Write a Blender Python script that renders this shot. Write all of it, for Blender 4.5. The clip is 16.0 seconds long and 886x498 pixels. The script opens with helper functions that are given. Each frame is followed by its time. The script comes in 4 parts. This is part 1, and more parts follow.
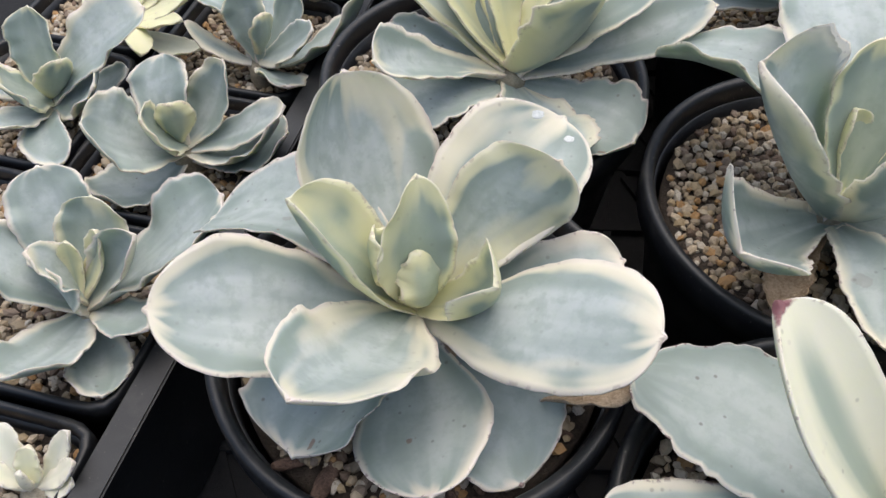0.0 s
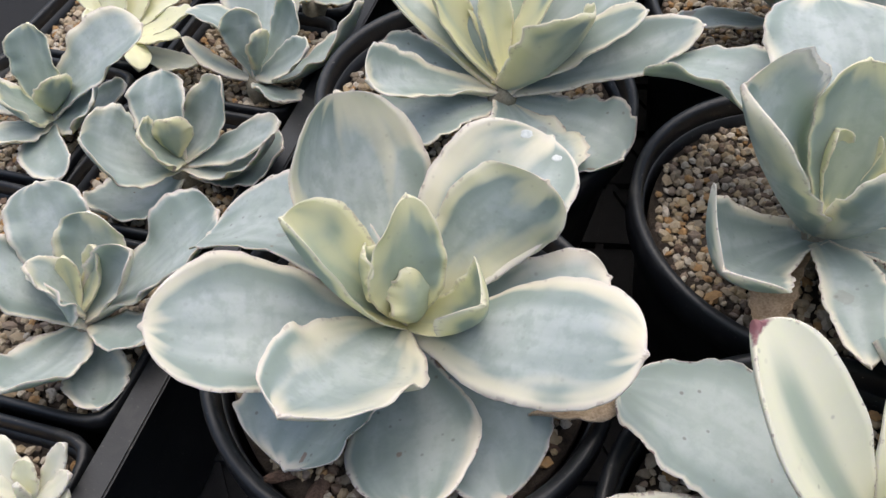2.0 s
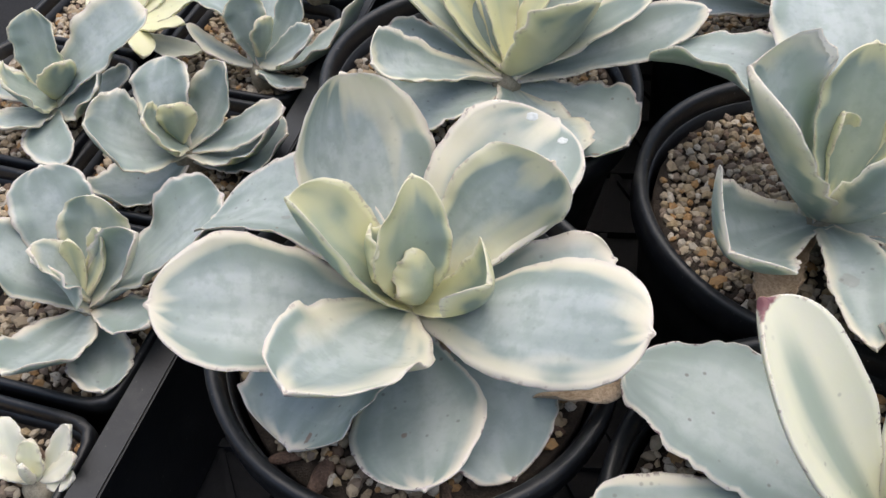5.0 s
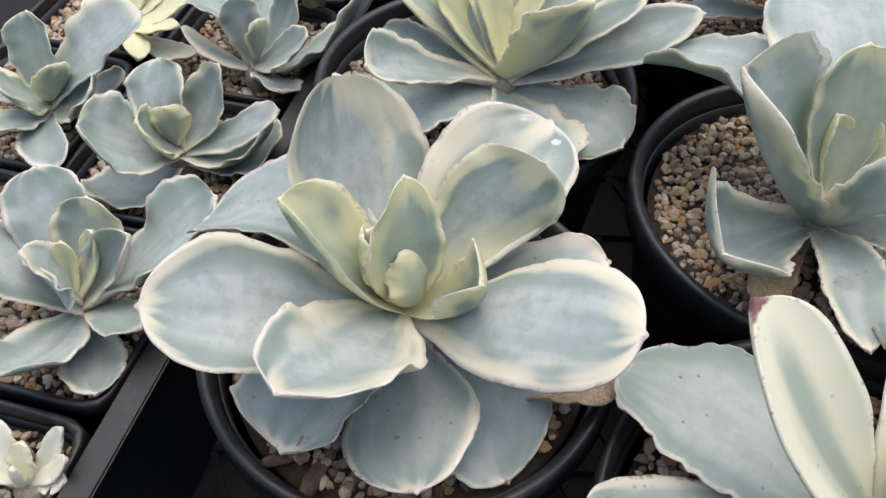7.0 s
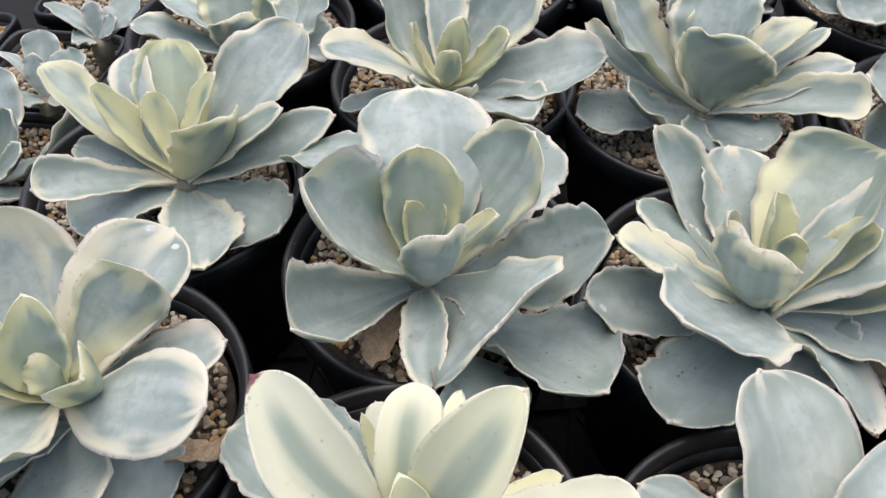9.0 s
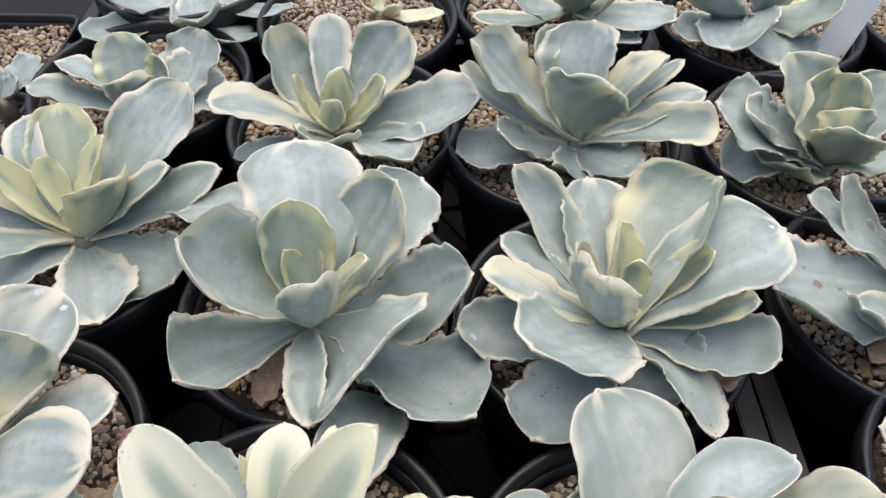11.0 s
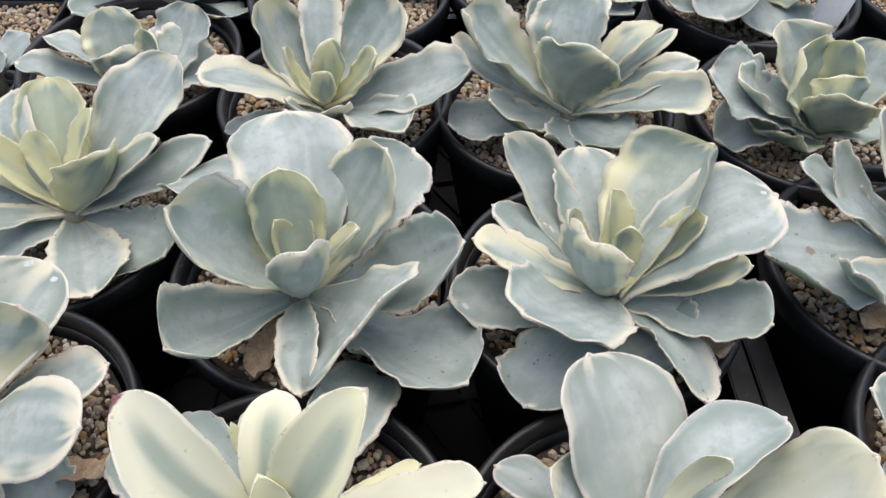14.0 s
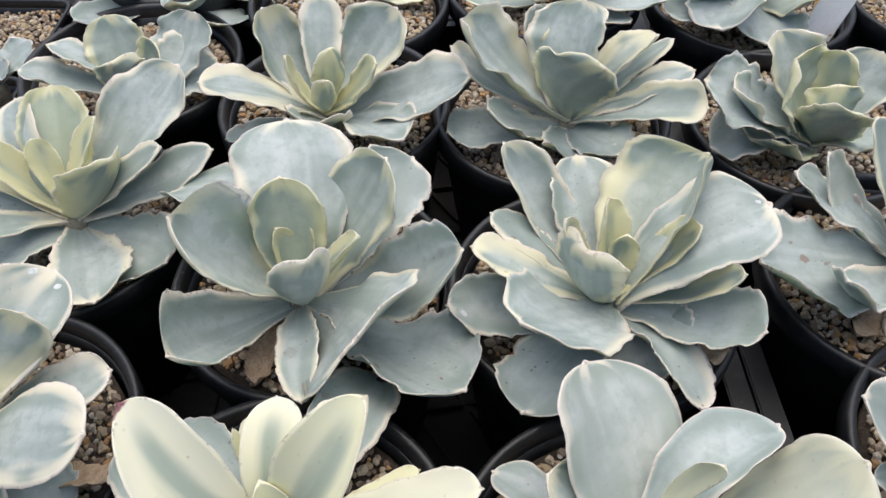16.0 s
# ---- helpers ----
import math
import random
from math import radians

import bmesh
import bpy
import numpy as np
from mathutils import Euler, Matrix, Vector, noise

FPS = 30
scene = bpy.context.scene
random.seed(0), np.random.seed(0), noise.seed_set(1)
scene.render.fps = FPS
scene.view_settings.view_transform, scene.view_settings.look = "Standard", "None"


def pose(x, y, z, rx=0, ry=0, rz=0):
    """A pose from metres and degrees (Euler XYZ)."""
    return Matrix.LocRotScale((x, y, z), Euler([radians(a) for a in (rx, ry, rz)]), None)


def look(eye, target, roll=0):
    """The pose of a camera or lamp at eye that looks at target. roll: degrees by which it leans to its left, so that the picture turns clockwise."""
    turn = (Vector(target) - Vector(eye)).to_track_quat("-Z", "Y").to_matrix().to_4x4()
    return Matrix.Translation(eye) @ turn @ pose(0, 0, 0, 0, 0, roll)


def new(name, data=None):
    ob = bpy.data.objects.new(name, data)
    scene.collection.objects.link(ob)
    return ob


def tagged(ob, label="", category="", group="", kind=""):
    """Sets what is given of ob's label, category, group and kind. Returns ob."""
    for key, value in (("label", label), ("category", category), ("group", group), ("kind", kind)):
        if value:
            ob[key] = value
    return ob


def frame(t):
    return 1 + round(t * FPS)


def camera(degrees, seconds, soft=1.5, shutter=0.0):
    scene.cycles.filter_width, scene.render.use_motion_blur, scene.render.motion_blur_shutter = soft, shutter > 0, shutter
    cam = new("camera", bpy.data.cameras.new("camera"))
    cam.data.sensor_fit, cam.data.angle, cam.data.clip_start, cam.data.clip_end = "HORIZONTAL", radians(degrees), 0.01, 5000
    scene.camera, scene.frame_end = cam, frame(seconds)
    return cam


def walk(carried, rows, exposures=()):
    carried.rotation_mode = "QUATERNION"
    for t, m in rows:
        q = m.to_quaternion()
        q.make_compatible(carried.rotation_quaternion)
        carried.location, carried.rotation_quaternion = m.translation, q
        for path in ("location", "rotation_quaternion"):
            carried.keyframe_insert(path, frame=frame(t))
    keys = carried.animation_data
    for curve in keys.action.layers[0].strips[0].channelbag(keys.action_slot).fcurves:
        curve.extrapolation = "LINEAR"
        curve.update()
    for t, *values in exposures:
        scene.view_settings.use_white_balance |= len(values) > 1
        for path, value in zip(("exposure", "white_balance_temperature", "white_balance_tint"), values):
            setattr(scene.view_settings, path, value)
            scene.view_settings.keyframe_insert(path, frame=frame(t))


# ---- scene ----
cam = camera(57.7, 16.0)
METRES, EYE, TILT, LEAN, TURN = 0.2293, 0.3125, -50.9, 0.97, 0.0
ROWS = [
    (0.0, 0.0, 0.0, 0.0, 0.0, 0.0, -0.0),
    (0.5, 0.0077, 0.006, -0.007, 0.01, 0.09, -0.08),
    (1.0, 0.0122, -0.0055, 0.0026, -0.0, 0.25, -0.1),
    (1.5, 0.006, -0.0184, 0.006, 0.01, 0.41, -0.13),
    (2.0, 0.0121, -0.0211, 0.0131, -0.02, 0.46, -0.1),
    (2.5, 0.0083, -0.0108, 0.0058, -0.03, 0.45, -0.08),
    (3.0, 0.0053, -0.0101, -0.001, -0.03, 0.4, -0.05),
    (3.5, -0.0002, -0.0141, 0.0024, -0.01, 0.35, -0.03),
    (4.0, 0.0063, -0.0144, -0.0013, 0.02, 0.26, -0.04),
    (6.5, 0.0068, -0.0255, -0.0103, 0.03, 0.51, -0.57),
    (7.0, 0.0129, -0.0175, -0.0108, -0.09, 0.65, -0.31),
    (7.5, 0.0108, -0.0334, -0.0094, -0.62, 0.96, 0.47),
    (8.0, 0.0684, -0.1071, 0.0009, -1.83, 1.37, 1.79),
    (8.5, 0.2638, -0.1835, 0.0177, -3.83, 1.8, 3.7),
    (9.0, 0.4483, -0.2803, 0.0432, -5.63, 2.31, 5.71),
    (9.5, 0.5258, -0.3199, 0.055, -7.16, 2.65, 7.31),
    (10.0, 0.5674, -0.3539, 0.0648, -8.06, 2.8, 8.32),
    (12.5, 0.597, -0.4293, 0.0677, -8.21, 2.24, 9.82),
    (13.0, 0.5982, -0.4251, 0.0684, -8.25, 2.01, 9.94),
    (13.5, 0.6101, -0.4056, 0.0489, -8.3, 1.84, 9.94),
    (14.0, 0.5992, -0.4007, 0.039, -8.38, 1.68, 9.89),
    (14.5, 0.6079, -0.4045, 0.05, -8.46, 1.65, 9.81),
    (15.0, 0.6145, -0.4045, 0.0486, -8.49, 1.69, 9.76),
    (15.5, 0.6128, -0.4233, 0.0563, -8.52, 1.77, 9.76),
    (16.0, 0.5977, -0.4194, 0.049, -8.49, 1.8, 9.81),
]
walk(cam, [(t, pose(0, 0, EYE, TILT, LEAN, TURN) @ pose(METRES * x, METRES * y, METRES * z, 90 + pitch, roll, yaw)) for t, x, y, z, yaw, pitch, roll in ROWS])

# ---- light ----
world = bpy.data.worlds.new("overcast_sky")
scene.world = world
world.use_nodes = True
wn = world.node_tree
sky = wn.nodes.new("ShaderNodeTexSky")
sky.sky_type = "NISHITA"
sky.sun_disc = False
sky.sun_elevation, sky.sun_rotation = radians(77), radians(19)
sky.air_density, sky.dust_density = 1.0, 4.0
wn.links.new(sky.outputs[0], wn.nodes["Background"].inputs[0])
wn.nodes["Background"].inputs[1].default_value = 0.15
sun = new("sun", bpy.data.lights.new("sun", "SUN"))
sun.data.energy, sun.data.angle, sun.data.color = 1.8, radians(85), (1.0, 0.965, 0.93)
sun.matrix_world = look((0.3, 0.85, 3.8), (0, 0, 0))
scene.view_settings.exposure = 0.16


# ---- materials ----
def material(name, rough=0.6):
    m = bpy.data.materials.new(name)
    m.use_nodes = True
    b = m.node_tree.nodes["Principled BSDF"]
    b.inputs["Roughness"].default_value = rough
    return m, m.node_tree, b


def node(nt, kind, **values):
    n = nt.nodes.new(kind)
    for k, v in values.items():
        if k in n.inputs:
            n.inputs[k].default_value = v
    return n


def math_node(nt, op, a, b=None, c=None, clamp=False):
    n = nt.nodes.new("ShaderNodeMath")
    n.operation, n.use_clamp = op, clamp
    for i, v in enumerate((a, b, c)):
        if v is None:
            continue
        if isinstance(v, (int, float)):
            n.inputs[i].default_value = v
        else:
            nt.links.new(v, n.inputs[i])
    return n.outputs[0]


def mix(nt, fac, a, b):
    n = nt.nodes.new("ShaderNodeMix")
    n.data_type = "RGBA"
    for i, v in ((0, fac), (6, a), (7, b)):
        if isinstance(v, (int, float)):
            n.inputs[i].default_value = v
        elif isinstance(v, tuple):
            n.inputs[i].default_value = (*v, 1)
        else:
            nt.links.new(v, n.inputs[i])
    return n.outputs[2]


def smooth(nt, x, lo, hi):
    n = nt.nodes.new("ShaderNodeMapRange")
    n.interpolation_type = "SMOOTHSTEP"
    nt.links.new(x, n.inputs[0])
    n.inputs[1].default_value, n.inputs[2].default_value = lo, hi
    return n.outputs[0]


def noise_tex(nt, coords, scale, detail=3.0, rough=0.5):
    n = nt.nodes.new("ShaderNodeTexNoise")
    n.inputs["Scale"].default_value, n.inputs["Detail"].default_value = scale, detail
    n.inputs["Roughness"].default_value = rough
    nt.links.new(coords, n.inputs["Vector"])
    return n.outputs[0]


def bump(nt, bsdf, height, strength, distance):
    n = nt.nodes.new("ShaderNodeBump")
    n.inputs["Strength"].default_value, n.inputs["Distance"].default_value = strength, distance
    nt.links.new(height, n.inputs["Height"])
    nt.links.new(n.outputs[0], bsdf.inputs["Normal"])


def leaf_material():
    """Glaucous succulent leaf. The object's colour sets it: red = width of the cream margin (3 cm units),
    green = yellowness, blue = age (spots, purple edge), alpha = paleness of the whole leaf."""
    m, nt, b = material("succulent_leaf", 0.55)
    L = nt.links.new
    info = nt.nodes.new("ShaderNodeObjectInfo")
    sep = nt.nodes.new("ShaderNodeSeparateColor")
    L(info.outputs["Color"], sep.inputs[0])
    width, yellow, age, pale = sep.outputs[0], sep.outputs[1], sep.outputs[2], info.outputs["Alpha"]
    uv = nt.nodes.new("ShaderNodeUVMap")
    uv.uv_map = "margin"
    su = nt.nodes.new("ShaderNodeSeparateXYZ")
    L(uv.outputs[0], su.inputs[0])
    edge, along = su.outputs[0], su.outputs[1]
    uv2 = nt.nodes.new("ShaderNodeUVMap")
    uv2.uv_map = "blade"
    sb = nt.nodes.new("ShaderNodeSeparateXYZ")
    L(uv2.outputs[0], sb.inputs[0])
    fresh = smooth(nt, yellow, 0.0, 0.75)
    off = nt.nodes.new("ShaderNodeVectorMath")
    off.operation = "ADD"
    rnd = nt.nodes.new("ShaderNodeCombineXYZ")
    for i, k in enumerate((37.0, 91.0, 53.0)):
        L(math_node(nt, "MULTIPLY", info.outputs["Random"], k), rnd.inputs[i])
    tc = nt.nodes.new("ShaderNodeTexCoord")
    L(tc.outputs["Object"], off.inputs[0])
    L(rnd.outputs[0], off.inputs[1])
    P = off.outputs[0]
    # streaks that run along the blade
    st = nt.nodes.new("ShaderNodeMapping")
    st.inputs["Scale"].default_value = (5.5, 1.0, 1)
    offs = nt.nodes.new("ShaderNodeVectorMath")
    offs.operation = "ADD"
    L(uv2.outputs[0], offs.inputs[0])
    L(rnd.outputs[0], offs.inputs[1])
    L(offs.outputs[0], st.inputs[0])
    streak = noise_tex(nt, st.outputs[0], 1.3, 2.0, 0.45)
    blot = noise_tex(nt, P, 70, 3.0, 0.55)
    fine = noise_tex(nt, P, 420, 3.0, 0.6)
    grain = noise_tex(nt, P, 1500, 2.0, 0.6)
    # blue-green body with a pale waxy bloom
    tm = nt.nodes.new("ShaderNodeMapping")
    tm.inputs["Scale"].default_value = (3.6, 1.7, 1)
    L(offs.outputs[0], tm.inputs[0])
    tongue_noise = noise_tex(nt, tm.outputs[0], 1.0, 2.0, 0.5)
    wash = noise_tex(nt, P, 38, 2.0, 0.5)
    mid = noise_tex(nt, P, 170, 4.0, 0.6)
    body = mix(nt, smooth(nt, streak, 0.33, 0.68), (0.297, 0.352, 0.33), (0.453, 0.506, 0.488))
    body = mix(nt, math_node(nt, "MULTIPLY", smooth(nt, wash, 0.38, 0.66), 0.6), body, (0.50, 0.548, 0.528))
    body = mix(nt, math_node(nt, "MULTIPLY", smooth(nt, mid, 0.44, 0.66), 0.48), body, (0.262, 0.315, 0.288))
    body = mix(nt, math_node(nt, "MULTIPLY", smooth(nt, fine, 0.45, 0.75), 0.4), body, (0.34, 0.40, 0.36))
    body = mix(nt, math_node(nt, "MULTIPLY", age, 0.38), body, (0.285, 0.345, 0.305))
    # the young heart leaves are a fresher yellow-green
    body = mix(nt, math_node(nt, "MULTIPLY", smooth(nt, yellow, 0.25, 0.95), 0.62), body, (0.37, 0.43, 0.265))
    # cream margin that runs inward in tongues
    run = math_node(nt, "MULTIPLY_ADD", smooth(nt, tongue_noise, 0.34, 0.68), 1.7, math_node(nt, "MULTIPLY_ADD", blot, 0.7, -0.12))
    reach = math_node(nt, "MULTIPLY", math_node(nt, "MULTIPLY", width, 2.6), math_node(nt, "MAXIMUM", run, 0.2))
    rel = math_node(nt, "DIVIDE", edge, math_node(nt, "MAXIMUM", reach, 0.01))
    cream = mix(nt, fresh, (0.74, 0.685, 0.555), (0.69, 0.66, 0.39))
    cream = mix(nt, math_node(nt, "MULTIPLY", math_node(nt, "SUBTRACT", 1.0, smooth(nt, edge, 0.03, 0.3)), math_node(nt, "SUBTRACT", 0.9, math_node(nt, "MULTIPLY", fresh, 0.8))), cream, (0.76, 0.69, 0.58))
    mask = math_node(nt, "SUBTRACT", 1.0, smooth(nt, rel, 0.12, 1.05))
    # deeper green tongues just inside the margin
    band = math_node(nt, "MULTIPLY", smooth(nt, edge, 0.03, 0.25), math_node(nt, "SUBTRACT", 1.0, smooth(nt, edge, 0.35, 1.1)))
    tongue = math_node(nt, "MULTIPLY", band, math_node(nt, "SUBTRACT", 1.0, smooth(nt, tongue_noise, 0.40, 0.60)))
    body = mix(nt, math_node(nt, "MULTIPLY", tongue, 0.85), body, (0.24, 0.30, 0.262))
    col = mix(nt, math_node(nt, "MULTIPLY", mask, 0.92), body, cream)
    # pale leaves: cream all over, with a grey-green band down the middle where they are striped
    across = math_node(nt, "ABSOLUTE", math_node(nt, "ADD", sb.outputs[0], math_node(nt, "MULTIPLY_ADD", tongue_noise, 0.16, -0.08)))
    stripe = math_node(nt, "SUBTRACT", 1.0, smooth(nt, math_node(nt, "ADD", across, math_node(nt, "MULTIPLY_ADD", streak, 0.16, -0.08)), 0.02, 0.17))
    stripe = math_node(nt, "MULTIPLY", stripe, math_node(nt, "SUBTRACT", 1.0, smooth(nt, along, 0.78, 0.98)))
    ivory = mix(nt, yellow, mix(nt, blot, (0.80, 0.78, 0.66), (0.77, 0.755, 0.58)), mix(nt, blot, (0.78, 0.76, 0.52), (0.72, 0.71, 0.40)))
    banded = mix(nt, math_node(nt, "MULTIPLY", stripe, 0.85), ivory, (0.30, 0.37, 0.30))
    ivory = mix(nt, smooth(nt, width, 0.7, 0.8), ivory, banded)
    col = mix(nt, math_node(nt, "SUBTRACT", 1.0, pale), col, ivory)
    # fine pale rim line, rosy in places
    rimline = math_node(nt, "SUBTRACT", 1.0, smooth(nt, edge, 0.015, 0.065))
    rose = mix(nt, smooth(nt, blot, 0.45, 0.62), (0.78, 0.73, 0.64), (0.66, 0.50, 0.48))
    col = mix(nt, math_node(nt, "MULTIPLY", rimline, 0.32), col, rose)
    # dark purple nicks along the edge of old leaves
    nick = math_node(nt, "MULTIPLY", math_node(nt, "SUBTRACT", 1.0, smooth(nt, edge, 0.03, 0.13)), smooth(nt, fine, 0.57, 0.63))
    col = mix(nt, math_node(nt, "MULTIPLY", nick, math_node(nt, "MULTIPLY_ADD", age, 0.8, 0.22, clamp=True)), col, (0.16, 0.07, 0.08))
    # purple stain on the tip of pale old leaves
    stain = math_node(nt, "MULTIPLY", smooth(nt, math_node(nt, "MULTIPLY_ADD", mid, 0.06, along), 1.018, 1.03), smooth(nt, age, 0.30, 0.34))
    col = mix(nt, math_node(nt, "MULTIPLY", stain, math_node(nt, "SUBTRACT", 1.0, pale)), col, (0.20, 0.075, 0.085))
    # brown scars
    vor = nt.nodes.new("ShaderNodeTexVoronoi")
    vor.inputs["Scale"].default_value = 110
    wv = nt.nodes.new("ShaderNodeVectorMath")
    wv.operation = "MULTIPLY_ADD"
    nn = nt.nodes.new("ShaderNodeTexNoise")
    nn.inputs["Scale"].default_value = 300
    L(P, nn.inputs["Vector"])
    L(nn.outputs["Color"], wv.inputs[0])
    wv.inputs[1].default_value = (0.004, 0.004, 0.004)
    L(P, wv.inputs[2])
    L(wv.outputs[0], vor.inputs["Vector"])
    vsep = nt.nodes.new("ShaderNodeSeparateColor")
    L(vor.outputs["Color"], vsep.inputs[0])
    size = math_node(nt, "MULTIPLY", math_node(nt, "SUBTRACT", vsep.outputs[0], 0.62, clamp=True), 0.75)
    scar = math_node(nt, "SUBTRACT", 1.0, smooth(nt, math_node(nt, "SUBTRACT", vor.outputs["Distance"], size), 0.0, 0.05))
    scar = math_node(nt, "MULTIPLY", scar, smooth(nt, age, 0.25, 0.7))
    scar = math_node(nt, "MULTIPLY", scar, smooth(nt, vsep.outputs[1], 0.2, 0.5))
    col = mix(nt, math_node(nt, "MULTIPLY", scar, 0.85), col, mix(nt, fine, (0.13, 0.08, 0.06), (0.30, 0.20, 0.15)))
    sp = nt.nodes.new("ShaderNodeTexVoronoi")
    sp.inputs["Scale"].default_value = 330
    L(P, sp.inputs["Vector"])
    ss = nt.nodes.new("ShaderNodeSeparateColor")
    L(sp.outputs["Color"], ss.inputs[0])
    speck = math_node(nt, "MULTIPLY", math_node(nt, "SUBTRACT", 1.0, smooth(nt, sp.outputs["Distance"], 0.10, 0.26)), smooth(nt, ss.outputs[0], 0.80, 0.84))
    speck = math_node(nt, "MULTIPLY", speck, math_node(nt, "MULTIPLY_ADD", age, 0.9, 0.08, clamp=True))
    col = mix(nt, math_node(nt, "MULTIPLY", speck, 0.8), col, (0.12, 0.10, 0.09))
    L(col, b.inputs["Base Color"])
    L(math_node(nt, "MULTIPLY_ADD", blot, 0.3, 0.40), b.inputs["Roughness"])
    b.inputs["Subsurface Weight"].default_value = 0.25
    b.inputs["Subsurface Radius"].default_value = (0.9, 1.0, 0.6)
    b.inputs["Subsurface Scale"].default_value = 0.003
    b.inputs["Specular IOR Level"].default_value = 0.55
    hgt = math_node(nt, "ADD", math_node(nt, "MULTIPLY", streak, 0.5), math_node(nt, "MULTIPLY_ADD", grain, 0.06, math_node(nt, "MULTIPLY", fine, 0.15)))
    bump(nt, b, hgt, 0.22, 0.001)
    return m


def plastic_material():
    m, nt, b = material("black_plastic", 0.4)
    tc = nt.nodes.new("ShaderNodeTexCoord")
    P = tc.outputs["Object"]
    dust = noise_tex(nt, P, 60, 5.0, 0.65)
    fine = noise_tex(nt, P, 700, 3.0, 0.6)
    col = mix(nt, smooth(nt, dust, 0.5, 0.8), (0.011, 0.012, 0.014), (0.045, 0.044, 0.042))
    col = mix(nt, smooth(nt, fine, 0.66, 0.74), col, (0.12, 0.11, 0.10))
    nt.links.new(col, b.inputs["Base Color"])
    nt.links.new(math_node(nt, "MULTIPLY_ADD", dust, 0.4, 0.22), b.inputs["Roughness"])
    bump(nt, b, fine, 0.15, 0.0006)
    return m


def gravel_material():
    m, nt, b = material("gravel_stone", 0.8)
    geo = nt.nodes.new("ShaderNodeNewGeometry")
    ramp = nt.nodes.new("ShaderNodeValToRGB")
    nt.links.new(geo.outputs["Random Per Island"], ramp.inputs[0])
    ramp.color_ramp.interpolation = "CONSTANT"
    tones = [(0.0, (0.40, 0.31, 0.20)), (0.17, (0.50, 0.41, 0.29)), (0.33, (0.26, 0.20, 0.15)), (0.43, (0.53, 0.47, 0.38)),
             (0.53, (0.40, 0.235, 0.10)), (0.63, (0.29, 0.235, 0.165)), (0.74, (0.55, 0.49, 0.40)), (0.81, (0.17, 0.115, 0.08)), (0.90, (0.42, 0.32, 0.19))]
    els = ramp.color_ramp.elements
    while len(els) < len(tones):
        els.new(0.5)
    for e, (p, c) in zip(els, tones):
        e.position, e.color = p, (*c, 1)
    tc = nt.nodes.new("ShaderNodeTexCoord")
    grain = noise_tex(nt, tc.outputs["Object"], 900, 4.0, 0.65)
    col = mix(nt, smooth(nt, grain, 0.2, 0.5), (0.22, 0.17, 0.12), ramp.outputs[0])
    nt.links.new(col, b.inputs["Base Color"])
    bump(nt, b, grain, 0.5, 0.0008)
    return m


def simple_material(name, lo, hi, scale, rough, bumpy=0.3, depth=0.001):
    m, nt, b = material(name, rough)
    tc = nt.nodes.new("ShaderNodeTexCoord")
    a = noise_tex(nt, tc.outputs["Object"], scale, 5.0, 0.65)
    c = noise_tex(nt, tc.outputs["Object"], scale * 7, 3.0, 0.6)
    v = math_node(nt, "MULTIPLY_ADD", c, 0.45, math_node(nt, "MULTIPLY", a, 0.6))
    nt.links.new(mix(nt, smooth(nt, v, 0.33, 0.72), lo, hi), b.inputs["Base Color"])
    bump(nt, b, v, bumpy, depth)
    return m


LEAF = leaf_material()
PLASTIC = plastic_material()
GRAVEL = gravel_material()
SOIL = simple_material("potting_soil", (0.03, 0.022, 0.016), (0.10, 0.075, 0.055), 220, 0.95, 0.8, 0.003)
STEM = simple_material("corky_stem", (0.20, 0.17, 0.12), (0.40, 0.36, 0.27), 250, 0.8, 0.6)
DRY = simple_material("dry_leaf_tissue", (0.36, 0.24, 0.14), (0.68, 0.52, 0.36), 160, 0.75, 0.8, 0.002)
BARK = simple_material("bark_chip", (0.06, 0.035, 0.025), (0.19, 0.12, 0.085), 200, 0.9, 0.8, 0.002)
MAT = simple_material("weed_mat", (0.004, 0.004, 0.005), (0.011, 0.011, 0.012), 300, 0.85, 0.4)
CHALK = simple_material("dried_water", (0.50, 0.54, 0.52), (0.72, 0.74, 0.72), 900, 0.5, 0.2)
LABEL = simple_material("label_plastic", (0.66, 0.67, 0.66), (0.76, 0.77, 0.76), 90, 0.45, 0.1)


# ---- helpers of this scene ----
RIM = 0.11


def part(name, data, mat, parent, label=""):
    """Links a bmesh or a mesh as one mesh object under a thing."""
    if isinstance(data, bmesh.types.BMesh):
        me = bpy.data.meshes.new(name)
        data.to_mesh(me)
        data.free()
    else:
        me = data
    if not me.materials:
        me.materials.append(mat)
    ob = new(name, me)
    ob.parent = parent
    if label:
        tagged(ob, label)
    return ob


def smooth_mesh(me):
    me.polygons.foreach_set("use_smooth", [True] * len(me.polygons))
    return me


def grid_mesh(name, verts, faces):
    me = bpy.data.meshes.new(name)
    me.from_pydata([tuple(v) for v in verts], [], faces)
    me.update()
    return smooth_mesh(me)


